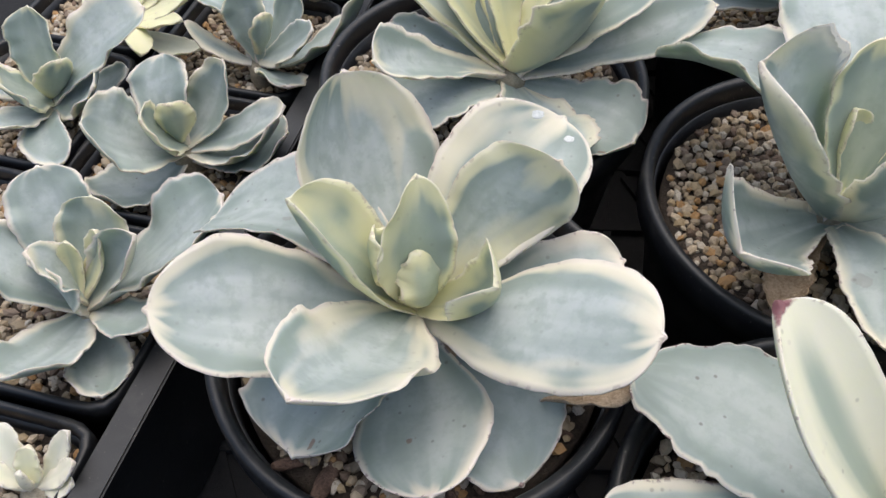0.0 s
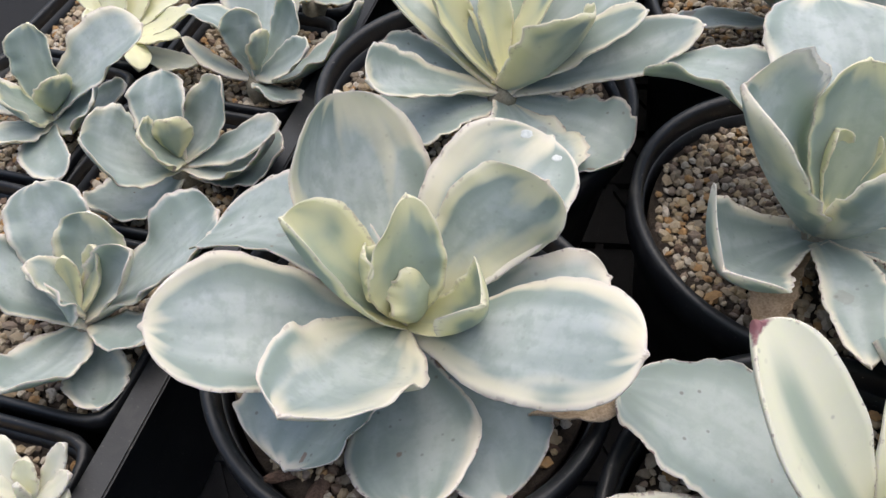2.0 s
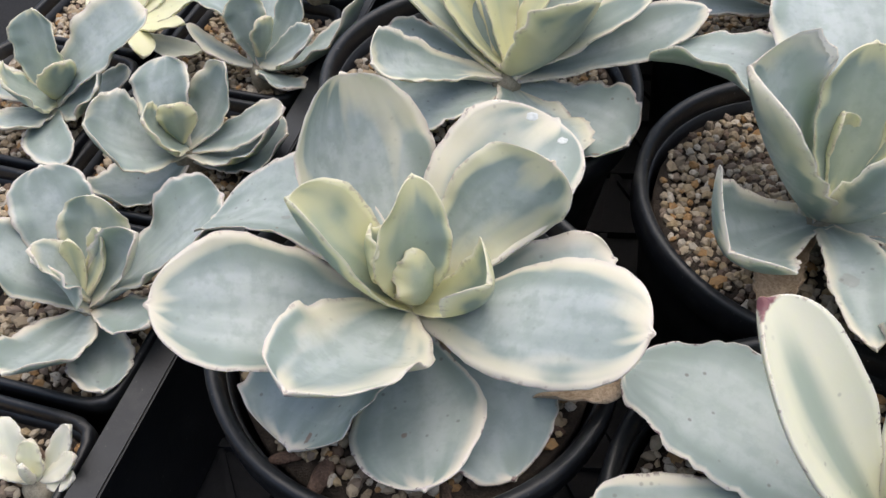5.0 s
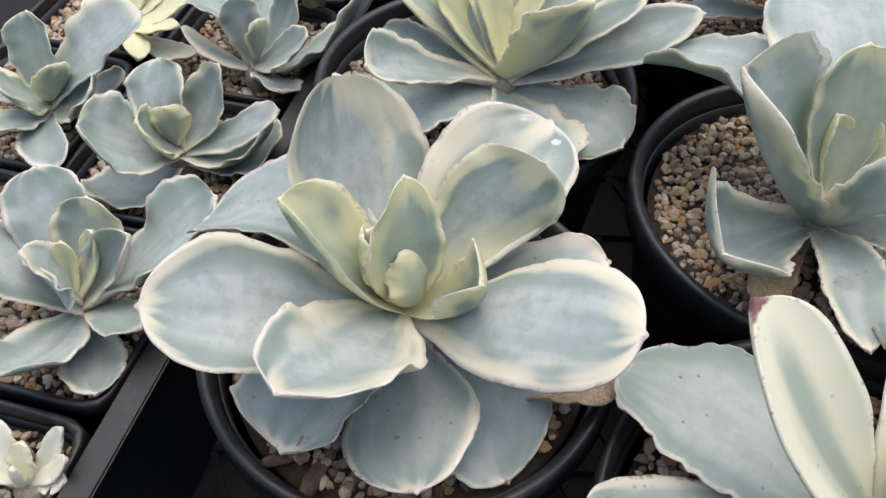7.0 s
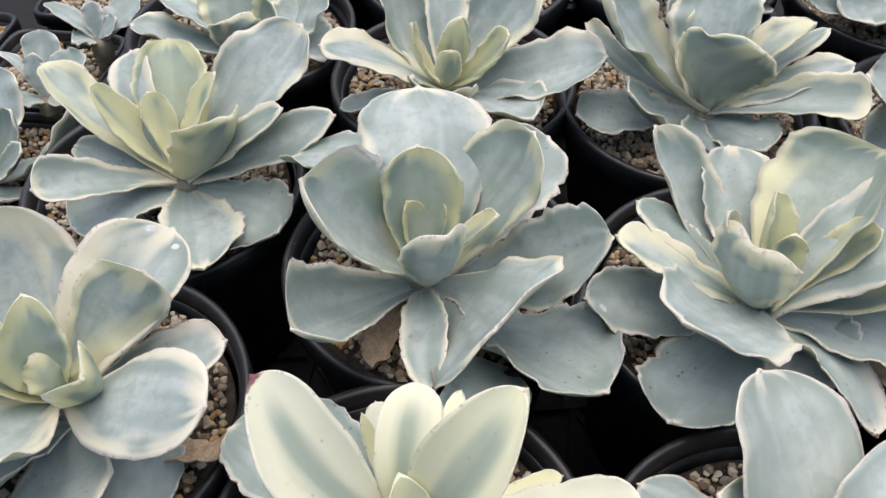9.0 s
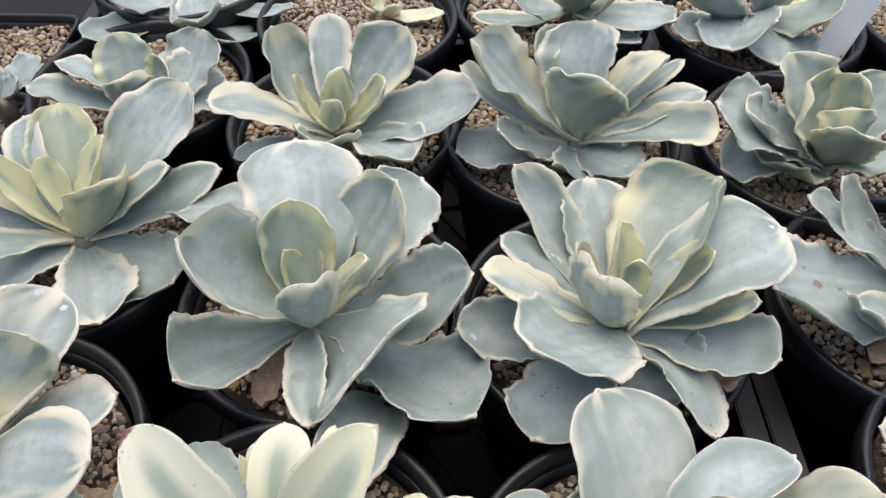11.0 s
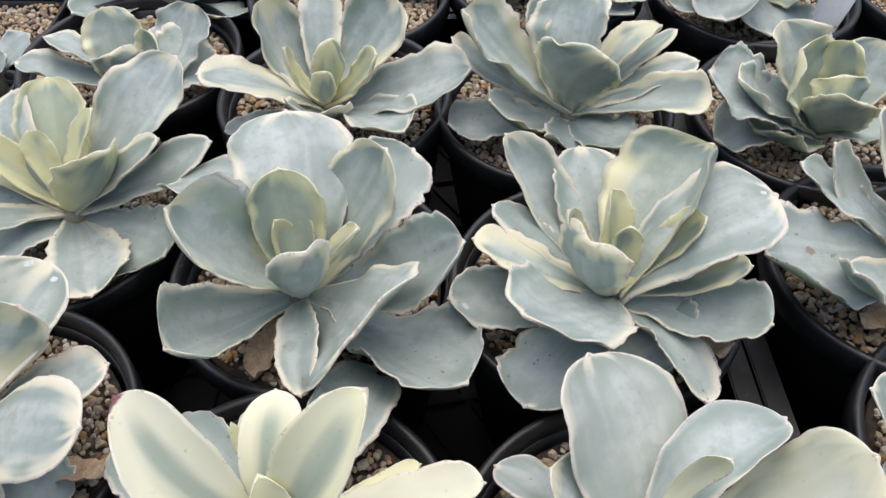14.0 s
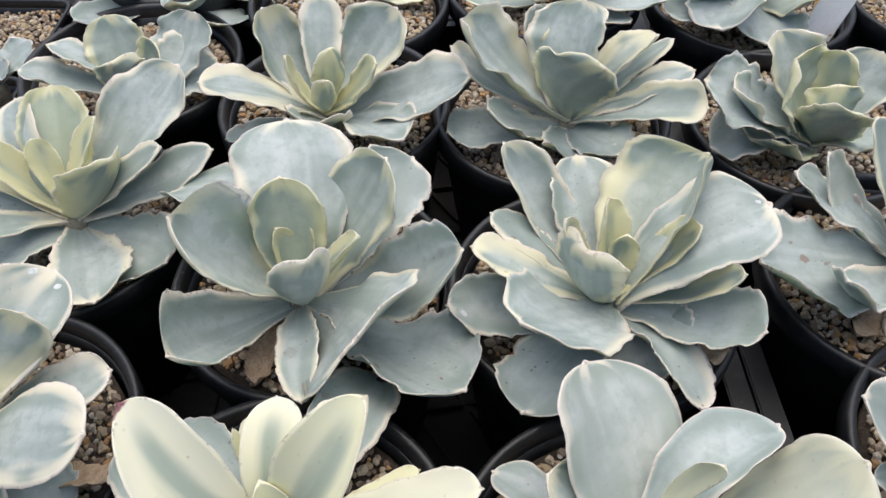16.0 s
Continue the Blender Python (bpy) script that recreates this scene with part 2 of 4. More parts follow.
def lathe(name, profile, n=72, closed=True, power=2.0):
    """A turned body from (radius, height) pairs."""
    verts, faces = [], []
    for r, z in profile:
        for k in range(n):
            a = 2 * math.pi * k / n
            k2 = (abs(math.cos(a)) ** power + abs(math.sin(a)) ** power) ** (-1 / power)
            verts.append((r * k2 * math.cos(a), r * k2 * math.sin(a), z))
    m = len(profile)
    for i in range(m if closed else m - 1):
        for k in range(n):
            j = (i + 1) % m
            faces.append((i * n + k, i * n + (k + 1) % n, j * n + (k + 1) % n, j * n + k))
    return grid_mesh(name, verts, faces)


def sstep(x):
    x = np.clip(x, 0, 1)
    return x * x * (3 - 2 * x)


def leaf_surface(L, W, um=0.62, base=0.30, bend=0.0, curl=0.0, cup=0.25, fold=0.0, wave=0.16, jag=0.035, mucro=0.014, thick=0.0026, point=2.4, sway=0.0, twist=0.0, seed=0, nu=42, nv=17):
    """Points of a fleshy spoon-shaped leaf along +Y, its upper face to +Z, as rows from root to tip. L length, W half width, um where it is widest,
    sway: sideways bow, twist: turn of the blade from root to tip (degrees)."""
    rng = np.random.RandomState(seed)
    ph = rng.uniform(0, 6.28, 12)
    n1 = nu * 10 // 21
    u = np.concatenate([np.linspace(0, um, n1), um + (1 - um) * np.sin(np.linspace(0, np.pi / 2, nu - n1 + 1))[1:]])
    x = np.clip((u - um) / (1 - um), 0, 1)
    h = np.where(u < um, base + (1 - base) * np.sin(np.pi / 2 * np.clip(u / um, 0, 1)) ** 1.35, np.clip(1 - x ** point, 0, 1) ** 0.5)
    h[-1] = 0.02
    v = np.linspace(-1, 1, nv)
    v = np.sign(v) * np.abs(v) ** 0.85
    U, S = np.meshgrid(u, v, indexing="ij")
    H = np.repeat(h[:, None], nv, 1)
    A, right = np.abs(S), S >= 0

    def waves(k, amp, q):
        one = sum(c * np.sin(q * f + ph[i]) for f, c, i in zip(k, amp, (0, 1, 2)))
        two = sum(c * np.sin(q * f + ph[i]) for f, c, i in zip(k, amp, (5, 6, 7)))
        return np.where(right, two, one)

    ripple = waves((11, 19, 33), (0.45, 0.32, 0.23), U)
    slow = waves((6.6, 11.4, 19.8), (0.45, 0.32, 0.23), U)
    nib = waves((27, 58, 97), (0.32, 0.47, 0.37), U)
    lean = math.sin(ph[10])
    half = W * H * (1 + 0.06 * sstep(U / 0.4) * slow + jag * A ** 3 * nib + 0.07 * np.where(right, 1, -1) * lean * np.sin(U * 3.1))
    X = S * half
    Z = half * (cup * A * A + fold * (np.sqrt(A * A + 0.02) - 0.14))
    Z += wave * W * A ** 2.5 * sstep(U / 0.5) * ripple * np.minimum(1.0, H * 2)
    Z -= 0.035 * W * np.exp(-(A / 0.13) ** 2) * (1 - 0.6 * U)
    turn = np.radians(twist) * sstep(U)
    X, Z = X * np.cos(turn) + Z * np.sin(turn), Z * np.cos(turn) - X * np.sin(turn)
    X = X + sway * L * 4 * U * (1 - U)
    Z = Z + bend * L * 4 * U * (1 - U) + curl * L * sstep((U - 0.55) / 0.45) ** 1.5
    Y = U * L
    Y[-1] += mucro * L
    T = thick * (1.5 - 0.8 * U) * (1 - 0.72 * A ** 2.2)
    T[-1] *= 0.3
    across = half * (1 - A)
    edge = 100 * np.where(U > um, np.minimum(across, (1 - U) * L * 0.9 + 0.0001), across)
    return u, X, Y, Z, T, edge, S * W / 0.045


def leaf_mesh(L, W, um=0.62, **shape):
    """A closed leaf with its distance from the margin (cm) and its streak coordinates as two UV maps."""
    u, X, Y, Z, T, edge, cross = leaf_surface(L, W, um, **shape)
    nu, nv = X.shape
    N = nu * nv
    top = np.stack([X, Y, Z + T / 2], 2).reshape(N, 3)
    bot = np.stack([X * 0.99, Y, Z - T / 2], 2).reshape(N, 3)
    faces = []
    for i in range(nu - 1):
        for k in range(nv - 1):
            a = i * nv + k
            faces.append((a, a + 1, a + nv + 1, a + nv))
            faces.append((N + a, N + a + nv, N + a + nv + 1, N + a + 1))
    ring = list(range(nv)) + [i * nv + nv - 1 for i in range(1, nu)] + [(nu - 1) * nv + k for k in range(nv - 2, -1, -1)] + [i * nv for i in range(nu - 2, 0, -1)]
    for k in range(len(ring)):
        a, b2 = ring[k], ring[(k + 1) % len(ring)]
        faces.append((b2, a, N + a, N + b2))
    me = grid_mesh("leaf", np.concatenate([top, bot]).tolist(), faces)
    lv = np.empty(len(me.loops), dtype=np.int32)
    me.loops.foreach_get("vertex_index", lv)
    lv = lv % N
    rows = np.repeat(u, nv)
    l1 = me.uv_layers.new(name="margin")
    l1.data.foreach_set("uv", np.stack([edge.ravel()[lv], rows[lv]], 1).astype(np.float32).ravel())
    l2 = me.uv_layers.new(name="blade")
    l2.data.foreach_set("uv", np.stack([cross.ravel()[lv], rows[lv] * L / 0.07], 1).astype(np.float32).ravel())
    return me


SEED = [100]


def leaf(plant, az, el, L, W, um=0.62, roll=0, dz=0.0, cream=0.5, yellow=0.15, age=0.1, pale=1.0, stripe=False, dry=False, label="", **shape):
    """One leaf of a rosette: compass angle and rise of its length (degrees), length and half width (mm), dz: its root's height over the rosette's base (mm)."""
    SEED[0] += 1
    me = leaf_mesh(L / 1000, W / 1000, um, seed=SEED[0], **shape)
    ob = part("dried_leaf", me, DRY, plant, "shrivelled brown dried leaf") if dry else part("leaf", me, LEAF, plant, label)
    root = Matrix.Translation((0, 0, dz / 1000))
    ob.matrix_local = root @ pose(0, 0, 0, 0, 0, az - 90) @ pose(0, 0, 0, el) @ pose(0, 0, 0, 0, roll) @ Matrix.Translation((0, 0.001, 0))
    if stripe:  # cream leaf with a grey-green band down the middle
        cream, pale = 3.0, 0.0
    ob.color = (cream / 3, yellow, age, pale)
    return ob


def water_mark(blade, row, col, size, seed):
    """A thin chalky mark of a dried drop on a leaf, at a place of its surface."""
    rng = random.Random(seed)
    v = blade.data.vertices[row * 17 + col]
    side = v.normal.orthogonal().normalized()
    other = v.normal.cross(side)
    n = 18
    ring = [(math.cos(2 * math.pi * k / n), math.sin(2 * math.pi * k / n), rng.uniform(0.85, 1.1)) for k in range(n)]
    verts = [v.co + v.normal * 0.00012]
    for f, up in ((0.6, 0.00012), (0.92, 0.00016), (1.05, 0.00002)):
        verts += [v.co + v.normal * up + (side * (c * q) + other * (d * q * 0.75)) * size * f for c, d, q in ring]
    faces = [(0, 1 + k, 1 + (k + 1) % n) for k in range(n)]
    for a in (1, 1 + n):
        faces += [(a + k, a + n + k, a + n + (k + 1) % n, a + (k + 1) % n) for k in range(n)]
    part("water_mark", grid_mesh("water_mark", verts, faces), CHALK, blade, "chalky white dried water mark")


def succulent(x, y, z, label, stem=0.018, group="potted succulents"):
    plant = new("succulent")
    plant.location = (x, y, z)
    tagged(plant, label, "succulent plant", group)
    n = 14
    prof = [(0.0, -stem), (0.0065, -stem), (0.0055, -stem * 0.5), (0.0065, -0.006), (0.006, 0.0), (0.004, 0.003), (0.0, 0.004)]
    part("stem", lathe("stem", prof, n, False), STEM, plant)
    return plant


def round_pot(x, y, rim=RIM, r=0.065, label="round black plastic nursery pot"):
    pot = new("plant_pot")
    pot.location = (x, y, 0)
    tagged(pot, label, "plant pot", "round nursery pots")
    wall = [(r * 0.72, 0.004), (r * 0.74, 0.001), (r - 0.0045, rim - 0.016), (r - 0.0045, rim - 0.008), (r - 0.006, rim - 0.008), (r - 0.0065, rim - 0.02), (r * 0.70, 0.006)]
    part("wall", lathe("wall", wall), PLASTIC, pot)
    part("base", lathe("base", [(0.0, 0.003), (r * 0.73, 0.003), (r * 0.73, 0.0055), (0.0, 0.0055)], 48), PLASTIC, pot)
    lip = [(r - 0.0046, rim - 0.013), (r - 0.0012, rim - 0.0135), (r, rim - 0.0125), (r, rim - 0.0015), (r - 0.0008, rim - 0.0003), (r - 0.002, rim), (r - 0.0036, rim - 0.0006), (r - 0.0045, rim - 0.0022), (r - 0.0052, rim - 0.0075)]
    part("rim", lathe("rim", lip), PLASTIC, pot, "rolled black plastic rim")
    return pot


ICO = None


def ico():
    global ICO
    if ICO is None:
        bm = bmesh.new()
        bmesh.ops.create_icosphere(bm, subdivisions=1, radius=1)
        bm.verts.ensure_lookup_table()
        vs = np.array([v.co for v in bm.verts])
        fs = np.array([[v.index for v in f.verts] for f in bm.faces])
        bm.free()
        ICO = (vs, fs)
    return ICO


def pebbles(spots, size, seed):
    """Angular rounded stones, joined: spots (x, y, z)."""
    rng = np.random.RandomState(seed)
    vs, fs = ico()
    V, F = [], []
    for k, p in enumerate(spots):
        s = size * rng.uniform(0.65, 1.45) * np.array([rng.uniform(0.8, 1.3), rng.uniform(0.75, 1.1), rng.uniform(0.6, 0.9)])
        w = vs * (1 + 0.17 * np.sin(vs @ rng.uniform(-3, 3, (3, 3)) + rng.uniform(0, 6, 3)).sum(1, keepdims=True) / 1.5)
        # flatten a few facets so that the stones look broken
        for q in range(5):
            d = rng.normal(size=3)
            d /= np.linalg.norm(d)
            over = np.maximum(w @ d - rng.uniform(0.62, 0.85), 0)
            w = w - over[:, None] * d
        a, b, c = rng.uniform(0, 6.28), rng.uniform(-0.5, 0.5), rng.uniform(-0.5, 0.5)
        R = np.array(Euler((b, c, a)).to_matrix())
        V.append((w * s) @ R.T + np.array(p))
        F.append(fs + len(vs) * k)
    me = bpy.data.meshes.new("gravel")
    me.from_pydata(np.concatenate(V).tolist(), [], np.concatenate(F).tolist())
    me.update()
    return me


def gravel_bed(x, y, inside, z, size, seed, label, reach):
    """Soil with a loose layer of small stones. inside(dx, dy) says where the bed is."""
    rng = np.random.RandomState(seed)
    step = size * 1.55
    spots = []
    for i in np.arange(-reach, reach, step):
        for j in np.arange(-reach, reach, step):
            dx, dy = i + rng.uniform(-0.45, 0.45) * step, j + rng.uniform(-0.45, 0.45) * step
            if inside(dx, dy):
                lump = 0.0015 * math.sin(dx * 90 + seed) * math.sin(dy * 75 + seed)
                spots.append((dx, dy, lump + rng.uniform(-0.3, 0.5) * size))
    ob = new("gravel", pebbles(spots, size, seed))
    ob.location = (x, y, z)
    ob.data.materials.append(GRAVEL)
    tagged(ob, label, "gravel", "", "stuff")
    return ob


def soil_disc(x, y, r, z, label="dark potting soil under gravel in a pot"):
    n = 40
    me = lathe("soil", [(0.0, 0.0), (r * 0.5, 0.0005), (r, 0.0), (r, -0.012), (0.0, -0.012)], n, False)
    ob = new("soil", me)
    ob.location = (x, y, z)
    me.materials.append(SOIL)
    return tagged(ob, label, "soil", "", "stuff")


def potted(x, y, seed, rim=RIM, r=0.065, stones="tan and brown gravel covering the soil of a pot", size=0.0018, drop=0.010):
    round_pot(x, y, rim, r)
    soil_disc(x, y, r - 0.0085, rim - drop - 0.0015)
    gravel_bed(x, y, lambda a, b: math.hypot(a, b) < r - 0.0105, rim - drop, size, seed, stones, r)


# ---- ground ----
def ground():
    bm = bmesh.new()
    bmesh.ops.create_grid(bm, x_segments=8, y_segments=8, size=60)
    me = bpy.data.meshes.new("ground")
    bm.to_mesh(me)
    bm.free()
    me.materials.append(MAT)
    tagged(new("ground", me), "black weed mat under the potted plants", "ground", "", "structure")


ground()

# ---- trays ----
def bar(bm, a, c, width, z0, z1):
    """A box along the line from a to c."""
    a, c = Vector((*a, 0)), Vector((*c, 0))
    d = (c - a).normalized()
    n = Vector((-d.y, d.x, 0)) * width / 2
    lo = [bm.verts.new((*(p + q).xy, z0)) for p, q in ((a, -n), (c, -n), (c, n), (a, n))]
    hi = [bm.verts.new((*(p + q).xy, z1)) for p, q in ((a, -n), (c, -n), (c, n), (a, n))]
    bm.faces.new(lo[::-1])
    bm.faces.new(hi)
    for k in range(4):
        bm.faces.new((lo[k], lo[(k + 1) % 4], hi[(k + 1) % 4], hi[k]))


def tray(corners, label, top=0.08, lip=0.0105, grid=True):
    """An open carry tray from four corners in turn: flat lips on thin walls, a lattice floor."""
    t = tagged(new("carry_tray"), label, "plant tray", "carry trays")
    for k in range(4):
        a, c = Vector(corners[k]), Vector(corners[(k + 1) % 4])
        d = (c - a).normalized()
        bm = bmesh.new()
        bar(bm, a + d * lip * 0.5, c - d * lip * 0.5, lip, top - 0.0028, top)
        bmesh.ops.bevel(bm, geom=bm.edges[:], offset=0.0007, segments=2, affect="EDGES")
        part("lip", bm, PLASTIC, t, "flat black plastic lip")
        bm = bmesh.new()
        bar(bm, a, c, 0.0016, 0.003, top - 0.003)
        part("side_wall", bm, PLASTIC, t)
    if grid:
        o, u, v = Vector(corners[0]), Vector(corners[1]) - Vector(corners[0]), Vector(corners[3]) - Vector(corners[0])
        bm = bmesh.new()
        for k in range(1, 15):
            f = k / 15
            bar(bm, o + u * f, o + u * f + v, 0.004, 0.0, 0.0036)
            bar(bm, o + v * f, o + v * f + u, 0.004, 0.0, 0.0044)
            bar(bm, o + u * f, o + v * f, 0.003, 0.0, 0.0030)
            bar(bm, o + u * f + v, o + v * f + u, 0.003, 0.0, 0.0027)
        part("floor_lattice", bm, MAT, t)
    return t


def along(p, degrees, s, side=0.0):
    a = radians(degrees)
    return (p[0] + s * math.cos(a) - side * math.sin(a), p[1] + s * math.sin(a) + side * math.cos(a))


EDGE, EDGE_TURN = (-0.1063, 0.0941), 75.2
SEAM, SEAM_TURN = (0.3153, 0.1199), 79.1
tray([along(EDGE, EDGE_TURN, -0.25, 0.0055), along(SEAM, SEAM_TURN, -0.3, 0.006), along(SEAM, SEAM_TURN, 0.275, 0.006), along(EDGE, EDGE_TURN, 0.40, 0.0055)], "black plastic carry tray holding round succulent pots")
tray([along(EDGE, EDGE_TURN, 0.406, 0.0055), along(SEAM, SEAM_TURN, 0.281, 0.006), along(SEAM, SEAM_TURN, 0.75, 0.006), along(EDGE, EDGE_TURN, 0.90, 0.0055)], "black plastic carry tray behind the first one", grid=False)
tray([along(SEAM, SEAM_TURN, -0.3, -0.0058), along(SEAM, SEAM_TURN, -0.3, -0.42), along(SEAM, SEAM_TURN, 0.60, -0.42), along(SEAM, SEAM_TURN, 0.60, -0.0058)], "black plastic carry tray with succulent pots standing in it", grid=False)

# ---- pots ----
POTS = [(-0.0105, 0.1369), (0.1305, 0.188), (0.0125, 0.2555), (0.1023, 0.0662), (0.2221, 0.0311), (0.251, 0.1527), (0.3933, 0.1304), (0.1569, 0.3147), (0.2724, 0.2781), (0.4053, 0.2384), (0.432, 0.357),
        (0.0445, 0.379), (0.0720, 0.506), (0.1804, 0.4177), (0.3085, 0.405), (0.381, 0.035), (0.556, 0.325)]
for i, (px, py) in enumerate(POTS):
    potted(px, py, 11 + i)


def square_pot(x, y, turn, seed, rim=0.078, r=0.0385, stones="rounded tan gravel in a square black pot"):
    pot = new("square_pot")
    pot.location = (x, y, 0)
    pot.rotation_euler = (0, 0, radians(turn))
    tagged(pot, "small square black plastic nursery pot", "plant pot", "square nursery pots")
    p = 9.0
    part("wall", lathe("wall", [(r * 0.74, 0.002), (r - 0.003, rim - 0.01), (r - 0.0015, rim - 0.009), (r - 0.0015, rim - 0.006), (r - 0.0035, rim - 0.006), (r - 0.0045, rim - 0.012), (r * 0.72, 0.004)], 64, True, p), PLASTIC, pot)
    part("rim", lathe("rim", [(r - 0.0018, rim - 0.009), (r, rim - 0.009), (r, rim - 0.001), (r - 0.0007, rim), (r - 0.0022, rim), (r - 0.003, rim - 0.001), (r - 0.0032, rim - 0.0062)], 64, True, p), PLASTIC, pot, "thin square plastic rim")
    sd = lathe("soil", [(0.0, 0.0), (r * 0.5, 0.0), (r - 0.0045, 0.0), (r - 0.0055, -0.01)], 48, False, p)
    ob = tagged(new("soil", sd), "potting soil under gravel in a square pot", "soil", "", "stuff")
    sd.materials.append(SOIL)
    ob.location, ob.rotation_euler = (x, y, rim - 0.0105), (0, 0, radians(turn))
    ca, sa = math.cos(radians(turn)), math.sin(radians(turn))
    gravel_bed(x, y, lambda a, c: max(abs(a * ca + c * sa), abs(-a * sa + c * ca)) < r - 0.006, rim - 0.0085, 0.0020, seed, stones, r * 1.4)


for k, s in enumerate((-0.016, 0.064, 0.144, 0.224, 0.304, 0.396)):
    square_pot(*along(EDGE, EDGE_TURN, s, 0.0515), EDGE_TURN - 90, 60 + k)
for k, s in enumerate((0.0, 0.08, 0.16, 0.24, 0.32)):
    square_pot(*along(EDGE, EDGE_TURN, s, 0.1315), EDGE_TURN - 90, 80 + k)


def bark_chip(x, y, z, turn, length):
    """A splintered chip of bark with a ridged face."""
    n, m = 9, 5
    rng = random.Random(int(length * 1e5))
    V, F = [], []
    for lay in (1, -1):
        for i in range(n):
            for j in range(m):
                u, v = i / (n - 1) - 0.5, j / (m - 1) - 0.5
                w = 0.3 * (1 - (2 * u) ** 4 * 0.6) + rng.uniform(-0.03, 0.03)
                hh = 0.07 * (1 - (2 * v) ** 2) + 0.025 * (j % 2) + rng.uniform(-0.012, 0.012)
                V.append((u * length, v * w * length, (hh if lay > 0 else -0.05) * length))
    for i in range(n - 1):
        for j in range(m - 1):
            a = i * m + j
            F += [(a, a + m, a + m + 1, a + 1), (n * m + a, n * m + a + 1, n * m + a + m + 1, n * m + a + m)]
    ring = list(range(m)) + [i * m + m - 1 for i in range(1, n)] + [(n - 1) * m + j for j in range(m - 2, -1, -1)] + [i * m for i in range(n - 2, 0, -1)]
    for k in range(len(ring)):
        a, c = ring[k], ring[(k + 1) % len(ring)]
        F.append((a, c, n * m + c, n * m + a))
    ob = new("bark_chip", grid_mesh("bark_chip", V, F))
    ob.data.materials.append(BARK)
    ob.matrix_world = pose(x, y, z, 8, 12, turn)
    return tagged(ob, "dark brown bark chip lying on gravel", "bark chip", "bark chips")


bark_chip(-0.0355, 0.0905, 0.1015, 70, 0.017)
bark_chip(-0.0455, 0.0955, 0.1015, 20, 0.012)
bark_chip(0.0290, 0.1050, 0.1015, -30, 0.010)
bark_chip(-0.0010, 0.0830, 0.1015, 100, 0.011)


def plant_label():
    w, t, L = 0.0105, 0.0006, 0.13
    outline = [(-w * 0.15, -0.012), (w * 0.15, -0.012), (w, 0.006), (w, L - 0.004), (w * 0.8, L), (-w * 0.8, L), (-w, L - 0.004), (-w, 0.006)]
    V = [(x, -t, z) for x, z in outline] + [(x, t, z) for x, z in outline]
    n = len(outline)
    F = [tuple(range(n)), tuple(range(2 * n - 1, n - 1, -1))] + [(k, n + k, n + (k + 1) % n, (k + 1) % n) for k in range(n)]
    me = bpy.data.meshes.new("plant_label")
    me.from_pydata(V, [], F)
    me.materials.append(LABEL)
    ob = new("plant_label", me)
    base, top = Vector((0.4545, 0.3155, 0.099)), Vector((0.507, 0.345, 0.165))
    z = (top - base).normalized()
    y = Vector((0.35, 0.9, 0.0))
    x = y.cross(z).normalized()
    y = z.cross(x)
    m = Matrix((x, y, z)).transposed().to_4x4()
    m.translation = base
    ob.matrix_world = m
    tagged(ob, "blank white plastic plant label stuck in a pot", "plant label")


plant_label()

# ---- plants ----

p0 = succulent(-0.0112, 0.1359, 0.1130, "large grey-green succulent rosette with broad cream-yellow leaf margins")
leaf(p0, 112, 44, 73.8, 27.4, 0.65, 21, 0, bend=-0.12, cream=1.22, yellow=0.3, cup=0.4, wave=0.05, base=0.23, sway=-0.02, twist=14, point=2.02, jag=0.015)
spotted = leaf(p0, 45, 33, 73.4, 20.5, 0.75, 4, -2, bend=0.11, cream=1.08, yellow=0.24, age=0.3, wave=0.06, cup=0.24, twist=14, jag=0.015, sway=-0.01, point=2.39)
leaf(p0, 21, 47, 61.0, 15.0, 0.77, 23, 4, cream=1.01, yellow=0.45, base=0.29, bend=-0.02, cup=-0.1, sway=-0.07, twist=31, point=2.65, jag=0.015)
leaf(p0, -29, 30, 78.1, 18.6, 0.69, 4, 0, bend=0.06, cream=0.74, yellow=0.24, cup=-0.02, wave=0.06, base=0.15, sway=0.03, twist=17, point=2.8, jag=0.015)
leaf(p0, -115, 36, 70.4, 18.4, 0.54, -9, 4, bend=-0.04, cream=0.74, yellow=0.24, cup=0.43, base=0.1, sway=-0.02, point=2.68, twist=5, jag=0.015)
leaf(p0, -162, 28, 77.1, 19.9, 0.71, -7, -1, bend=0.01, cream=0.74, yellow=0.24, cup=0.26, wave=0.08, base=0.21, sway=-0.02, twist=-14, point=1.92, jag=0.015)
leaf(p0, 151, 6, 76.1, 20.0, 0.74, 10, -5, bend=0.25, cream=0.16, age=0.6, jag=0.05, wave=0.12, cup=0.49, sway=0.03, twist=-8, point=2.35)
leaf(p0, 172, 54, 52.7, 12.3, 0.71, -3, 4, bend=-0.01, cream=0.88, yellow=0.85, cup=0.84, wave=0.06, base=0.29, sway=-0.08, twist=13, point=2.33, jag=0.015)
leaf(p0, 81, 77, 44.3, 11.1, 0.58, 21, 6, bend=0.12, cream=0.68, yellow=0.85, cup=0.39, wave=0.15, base=0.32, sway=-0.05, twist=16, point=1.74, jag=0.015)
leaf(p0, -41, 51, 44.0, 10.2, 0.85, 36, 5, bend=-0.19, cream=1.08, yellow=0.9, base=0.29, sway=-0.01, twist=-21, point=2.46, jag=0.015, cup=0.7, fold=0.3, wave=0.12)
